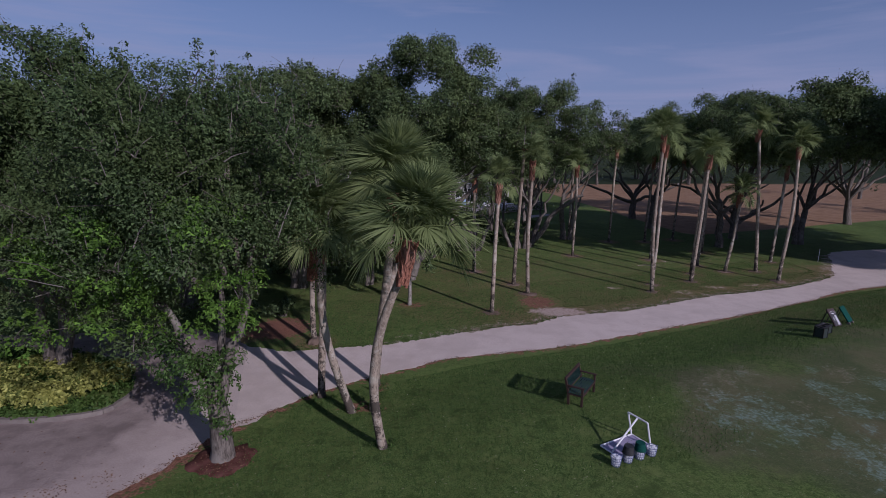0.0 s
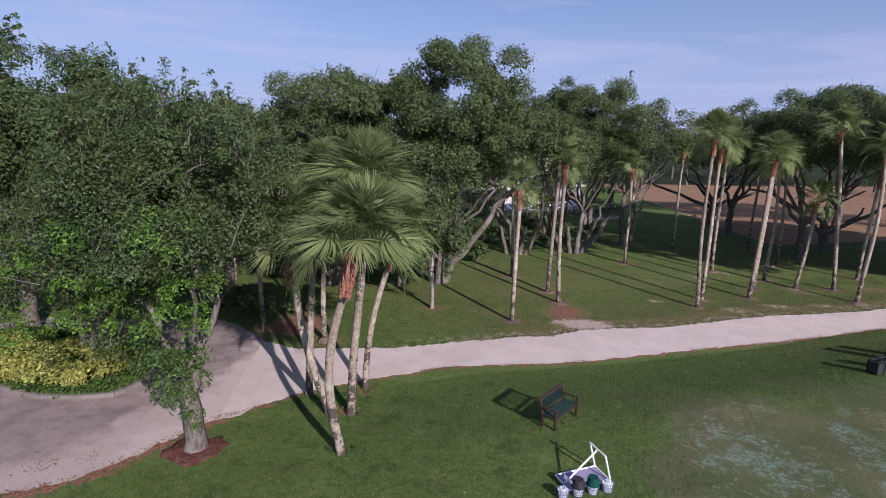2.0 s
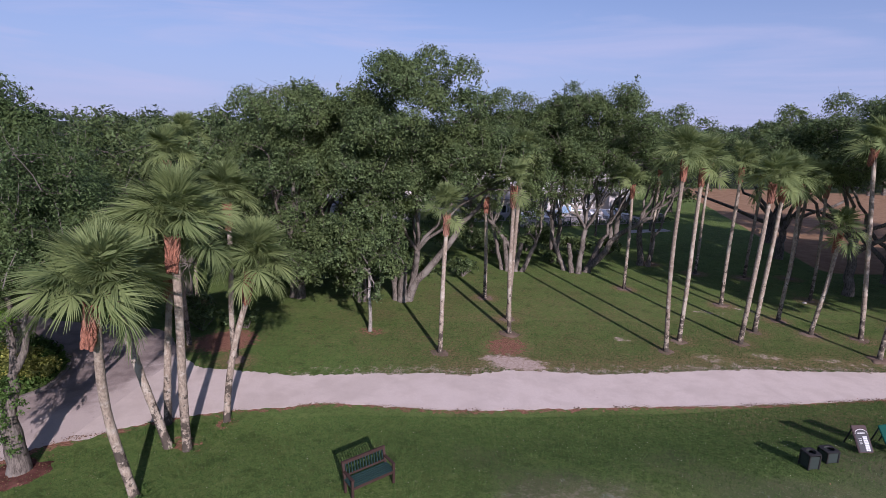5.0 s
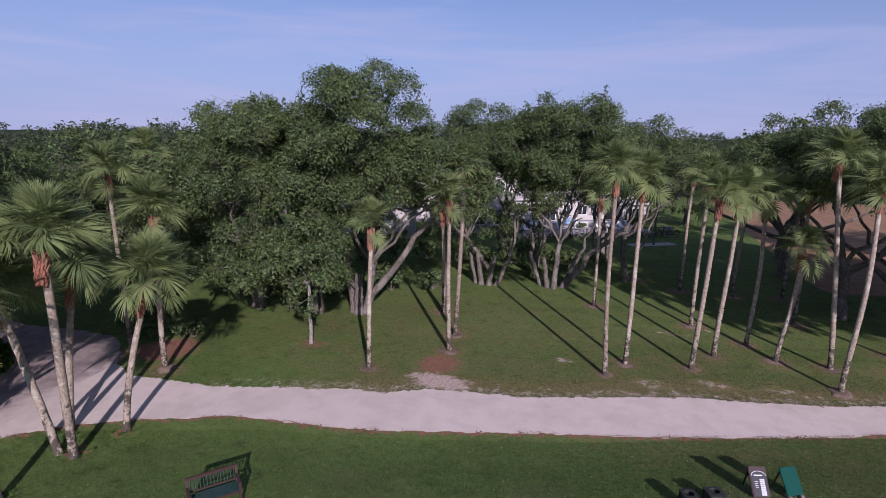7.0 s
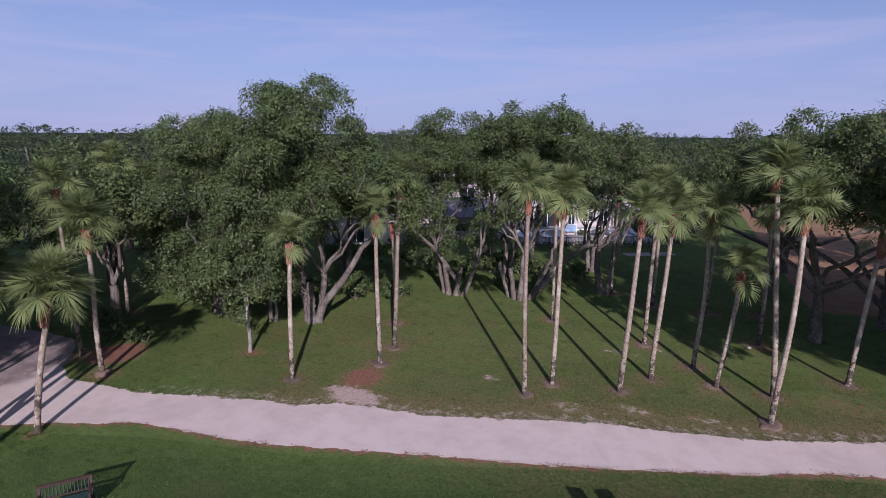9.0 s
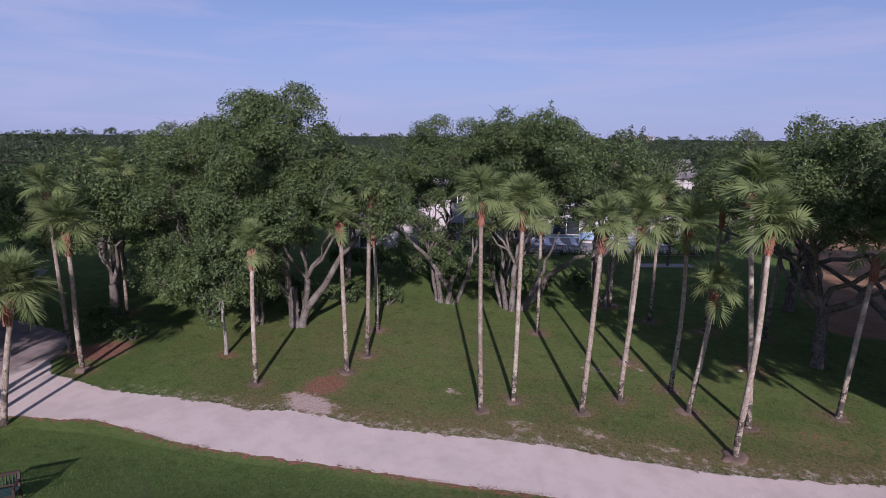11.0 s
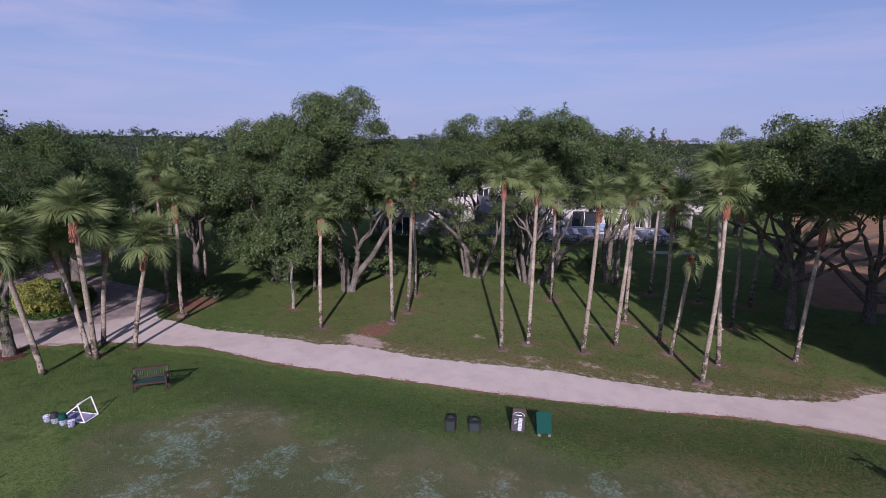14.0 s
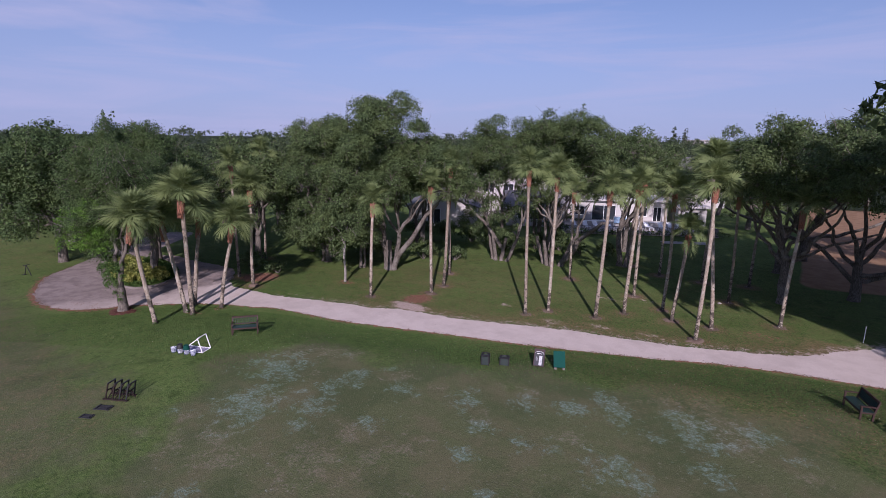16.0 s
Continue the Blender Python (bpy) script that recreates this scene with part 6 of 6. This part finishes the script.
def build_bush(x, y, z, rad, seed, mat, label="dark green rounded shrub by the terrace"):
    b = thing("shrub", pose(x, y, z), label, "shrub", "shrubs by the house")
    r = random.Random(seed)
    lob = [(r.gauss(0, 0.4) * rad, r.gauss(0, 0.4) * rad, rad * r.uniform(0.35, 0.8), rad * r.uniform(0.4, 0.6)) for _ in range(7)]
    v, q = leaf_cloud(lob, 620, 0.17, seed, clump=0.13, tri=True)
    part("foliage", mesh_from("foliage", v, q, mat), None, b)
    runs = [(bend((0, 0, -0.05), (l[0], l[1], l[2]), 0, 3, r, 0.1), [0.04, 0.03, 0.02, 0.01]) for l in lob]
    part("stem", tubes_mesh("stem", runs, M_BARK, 5), None, b)


for k, (u, v, z, rad) in enumerate(((-9.4, 1.0, 0, 1.0), (-8.0, 2.2, 0, 1.2), (-1.4, 2.6, 0, 0.9), (0.4, 2.0, 0, 0.8), (2.0, 8.4, 0.28, 0.8), (3.4, 5.6, 0.28, 0.7), (9.9, 3.7, 0.28, 0.6), (17.4, 6.0, 0, 1.1), (19.0, 6.4, 0, 1.0), (-12.4, 1.2, 0, 0.8))):
    p = HOUSE @ Vector((u, v, z))
    build_bush(p.x, p.y, z, rad, 300 + k, M_OAK)
for k, (x, y, rad) in enumerate(((5.2, 47.4, 1.0), (0.0, 48.6, 1.6), (-2.4, 49.4, 1.8), (2.4, 50.6, 1.6), (4.6, 51.8, 1.7), (7.2, 51.6, 1.4), (-4.8, 48.8, 1.7), (-7.4, 47.4, 1.9), (9.4, 52.8, 1.2), (-10.2, 46.0, 2.0), (-5.5, 37.0, 1.6), (-8.0, 36.0, 1.7), (-10.5, 34.6, 1.6), (-2.6, 38.6, 1.5), (-12.6, 33.0, 1.5), (-0.2, 40.4, 1.3))):
    build_bush(x, y, 0, rad, 340 + k, M_OAK, "scrubby dark undergrowth among the oak stems")
for k, (x, y, rad) in enumerate(((-9.5, 24.8, 0.9), (-11.5, 25.6, 1.2), (-7.6, 26.0, 0.8))):
    build_bush(x, y, 0, rad, 360 + k, M_OAK, "low dark shrub under the trees by the drive")

slab_m = HOUSE @ pose(13.6, -5.0, 0)
walkway = thing("walkway", slab_m, "pale concrete garden walk on the lawn", "walkway", kind="structure")
part("slab", box(-2.6, 2.6, -0.7, 0.7, -0.05, 0.03), M_CONCRETE, walkway)
unit = thing("utility_box", HOUSE @ pose(18.6, -0.4, 0), "grey metal utility box on the lawn", "utility box")
part("cabinet", box(-0.45, 0.45, -0.35, 0.35, 0.08, 1.05, 0.03), M_CONCRETE, unit)
part("plinth", box(-0.52, 0.52, -0.42, 0.42, -0.05, 0.08), M_CONCRETE, unit)


def build_tower(x, y, w, d, h):
    """A far block of flats on the skyline."""
    t = thing("apartment_tower", pose(x, y, 0, 0, 0, 30), "distant white apartment tower on the skyline", "apartment building", "skyline towers")
    part("wall", box(-w / 2, w / 2, -d / 2, d / 2, -1, h), M_STUCCO, t)
    part("roof", box(-w / 2 - 1, w / 2 + 1, -d / 2 - 1, d / 2 + 1, h, h + 1.5), M_CONCRETE, t)
    for z in np.arange(4, h - 2, 4.0):
        part("window", box(-w / 2 + 2, w / 2 - 2, -d / 2 - 0.3, -d / 2 + 0.2, z, z + 1.8), M_GLASS, t)


for k, (a, dist, w, h) in enumerate(((17.2, 1500, 16, 15), (16.5, 1520, 20, 14), (15.9, 1480, 14, 15), (15.4, 1600, 16, 15))):
    build_tower(26 - dist * math.sin(radians(a)), 10 + dist * math.cos(radians(a)), w, 20, h)


# ---- grass blades on the lawn by the tee ----
def build_grass():
    r = np.random.RandomState(21)
    n = 105000
    x = r.uniform(-9, 34, n)
    edge = np.interp(x, EDGE_X, EDGE_Y)
    y = edge - 0.05 - 9.5 * r.rand(n) ** 1.3
    more = 70000
    x2 = r.uniform(-6, 28, more)
    hi = np.array([(p.x, p.y) for p in high_pts][::-1])
    y2 = np.interp(x2, hi[:, 0], hi[:, 1]) + 0.05 + 7 * r.rand(more) ** 2
    x, y = np.concatenate([x, x2]), np.concatenate([y, y2])
    keep = np.ones(len(x), bool)
    for line in (DRIVE, PATH_LOW + PATH_HIGH):
        odd = np.zeros(len(x), bool)
        for (x0, y0), (x1, y1) in zip(line, line[1:] + line[:1]):
            odd ^= ((y0 > y) != (y1 > y)) & (x < (x1 - x0) * (y - y0) / (y1 - y0 + 1e-9) + x0)
        keep &= ~odd
    keep &= dist_to(resample(DRIVE[:9], 0.4), x, y) > 1.0
    keep &= tee_depth(x, y) < 0.2 + 0.7 * r.normal(size=len(x))
    for cx, cy, rx, ry, s in SAND_SPOTS + LITTER_SPOTS:
        keep &= np.hypot((x - cx) / rx, (y - cy) / ry) > 1.1
    keep &= (dist_to(high_pts, x, y) > 1.3) | (r.rand(len(x)) < 0.35)
    x, y = x[keep], y[keep]
    z = height(x, y)
    n = len(x)
    a = r.uniform(0, 6.283, n)
    h = r.uniform(0.03, 0.085, n)
    w = r.uniform(0.006, 0.014, n)
    lean = r.normal(size=(n, 2)) * 0.03
    base = np.stack([x, y, z], -1)
    side = np.stack([np.cos(a) * w, np.sin(a) * w, 0 * w], -1)
    tip = base + np.stack([lean[:, 0], lean[:, 1], h], -1)
    verts = np.stack([base - side, base + side, tip], 1).reshape(-1, 3)
    k = Mat("grass_blades", 0.7, 0.2)
    c = k.mix(k.island(), (0.036, 0.082, 0.018), (0.104, 0.176, 0.046))
    k.color(c).leafy(c, 0.25)
    tagged(new("grass", mesh_from("grass", verts, np.arange(3 * n).reshape(n, 3), k.m)), "short green grass blades on the bank", "grass", kind="stuff")


build_grass()


# ---- fallen leaves and bark bits ----
def build_debris():
    r = np.random.RandomState(33)
    P = []
    dense = [(p.x, p.y) for p in resample(PATH_LOW, 0.05) if p.x < 46]
    for x, y in dense:
        if noise.noise(Vector((x * 0.9, y * 0.9, 5))) + 0.5 * noise.noise(Vector((x * 4, y * 4, 7))) > -0.12:
            for _ in range(5):
                P.append((x + r.normal() * 0.07, y + r.normal() * 0.07 - 0.02))
    for p in resample(PATH_HIGH, 0.08):
        if p.x < 40 and noise.noise(Vector((p.x * 0.8, p.y * 0.8, 15))) > 0.0:
            for _ in range(3):
                P.append((p.x + r.normal() * 0.13, p.y + abs(r.normal()) * 0.2))
    for p in resample(DRIVE[:10], 0.05):
        if p.y < 15.4 and noise.noise(Vector((p.x * 0.7, p.y * 0.7, 25))) > -0.3:
            for _ in range(5):
                P.append((p.x + r.normal() * 0.15, p.y + r.normal() * 0.15))
    for cx, cy, s, n in ((-9.6, 12.1, 0.25, 90), (-8.6, 12.6, 0.2, 60), (-11.4, 11.6, 0.35, 90), (-10.4, 13.6, 0.9, 30), (-14.0, 12.6, 1.2, 60), (5.9, 29.1, 0.9, 500), (-7.4, 24.2, 1.2, 500), (-5.8, 13.5, 0.5, 400), (26.0, 38.4, 1.2, 160), (-1.3, 28.2, 0.6, 160), (12, 27.5, 6, 40)):
        P += [(cx + r.normal() * s, cy + r.normal() * s) for _ in range(n)]
    hi = np.array([(p.x, p.y) for p in high_pts][::-1])
    for _ in range(7000):
        x = r.uniform(-8, 29)
        y = np.interp(x, hi[:, 0], hi[:, 1]) + 0.4 + 17 * r.rand() ** 1.4
        if noise.noise(Vector((x * 0.5, y * 0.5, 41))) > -0.25:
            P.append((x, y))
    P = np.array(P)
    n = len(P)
    z = np.maximum(height(P[:, 0], P[:, 1]), 0.0) + r.uniform(0.016, 0.034, n)
    z += np.where(np.hypot(P[:, 0] + 5.82, P[:, 1] - 13.5) < 1.1, 0.06, 0)
    C = np.stack([P[:, 0], P[:, 1], z], -1)
    a = r.uniform(0, 6.283, n)
    L = r.uniform(0.012, 0.042, n)[:, None]
    u = np.stack([np.cos(a), np.sin(a), r.normal(size=n) * 0.25], -1) * L
    w = np.stack([-np.sin(a), np.cos(a), r.normal(size=n) * 0.25], -1) * L * 0.5
    verts = np.stack([C - u, C + w, C + u, C - w], 1).reshape(-1, 3)
    k = Mat("fallen_leaves", 0.9, 0.1)
    k.color(k.mix(k.island(), (0.05, 0.026, 0.018), (0.27, 0.16, 0.095)))
    tagged(new("leaf_litter", mesh_from("leaf_litter", verts, np.arange(4 * n).reshape(n, 4), k.m)), "brown fallen leaves and bark along the path edges", "leaf litter", kind="stuff")


build_debris()


def build_weeds():
    r = random.Random(17)
    lob = []
    for x, y, s, n in ((-1.32, 13.9, 0.22, 7), (-2.6, 16.25, 0.3, 7), (-1.95, 16.5, 0.3, 8), (-3.97, 17.27, 0.3, 6), (-2.03, 18.3, 0.3, 7), (-2.4, 17.4, 0.5, 10)):
        for _ in range(n):
            px, py = x + r.gauss(0, s), y + r.gauss(0, s)
            lob.append((px, py, hz(px, py) + 0.05, r.uniform(0.07, 0.14)))
    v, q = leaf_cloud(lob, 3200, 0.05, 18, clump=0.05, tri=True)
    tagged(new("weeds", mesh_from("weeds", v, q, M_HEDGE)), "low yellow-green weeds round the palm trunks", "weeds", kind="stuff")


build_weeds()


def build_clover():
    r = np.random.RandomState(44)
    n = 1000
    x = r.uniform(-6, 34, n)
    y = np.interp(x, EDGE_X, EDGE_Y) - 0.3 - 8.5 * r.rand(n) ** 1.2
    keep = dist_to(resample(DRIVE[:9], 0.4), x, y) > 1.2
    keep &= r.rand(n) < 0.35 + 0.65 * (x > 5)
    keep &= tee_depth(x, y) < 0.3
    x, y = x[keep], y[keep]
    n = len(x)
    C = np.stack([x, y, height(x, y) + r.uniform(0.04, 0.08, n)], -1)
    s = r.uniform(0.008, 0.017, n)[:, None]
    a = r.uniform(0, 6.283, n)
    u, w = np.stack([np.cos(a), np.sin(a), 0 * a], -1) * s, np.stack([-np.sin(a), np.cos(a), 0 * a], -1) * s
    up = np.array([0, 0, 1.0]) * s
    verts = np.stack([C - u, C - w, C + u, C + w, C + up], 1).reshape(-1, 3)
    b = 5 * np.arange(n)[:, None]
    faces = np.concatenate([b + np.array([[0, 1, 4]]), b + np.array([[1, 2, 4]]), b + np.array([[2, 3, 4]]), b + np.array([[3, 0, 4]])])
    k = Mat("clover_heads", 0.8, 0.2)
    k.color(k.mix(k.island(), (0.28, 0.28, 0.16), (0.56, 0.55, 0.44)))
    tagged(new("clover_flowers", mesh_from("clover_flowers", verts, faces, k.m)), "tiny pale clover flowers dotting the bank", "flowers", kind="stuff")


build_clover()
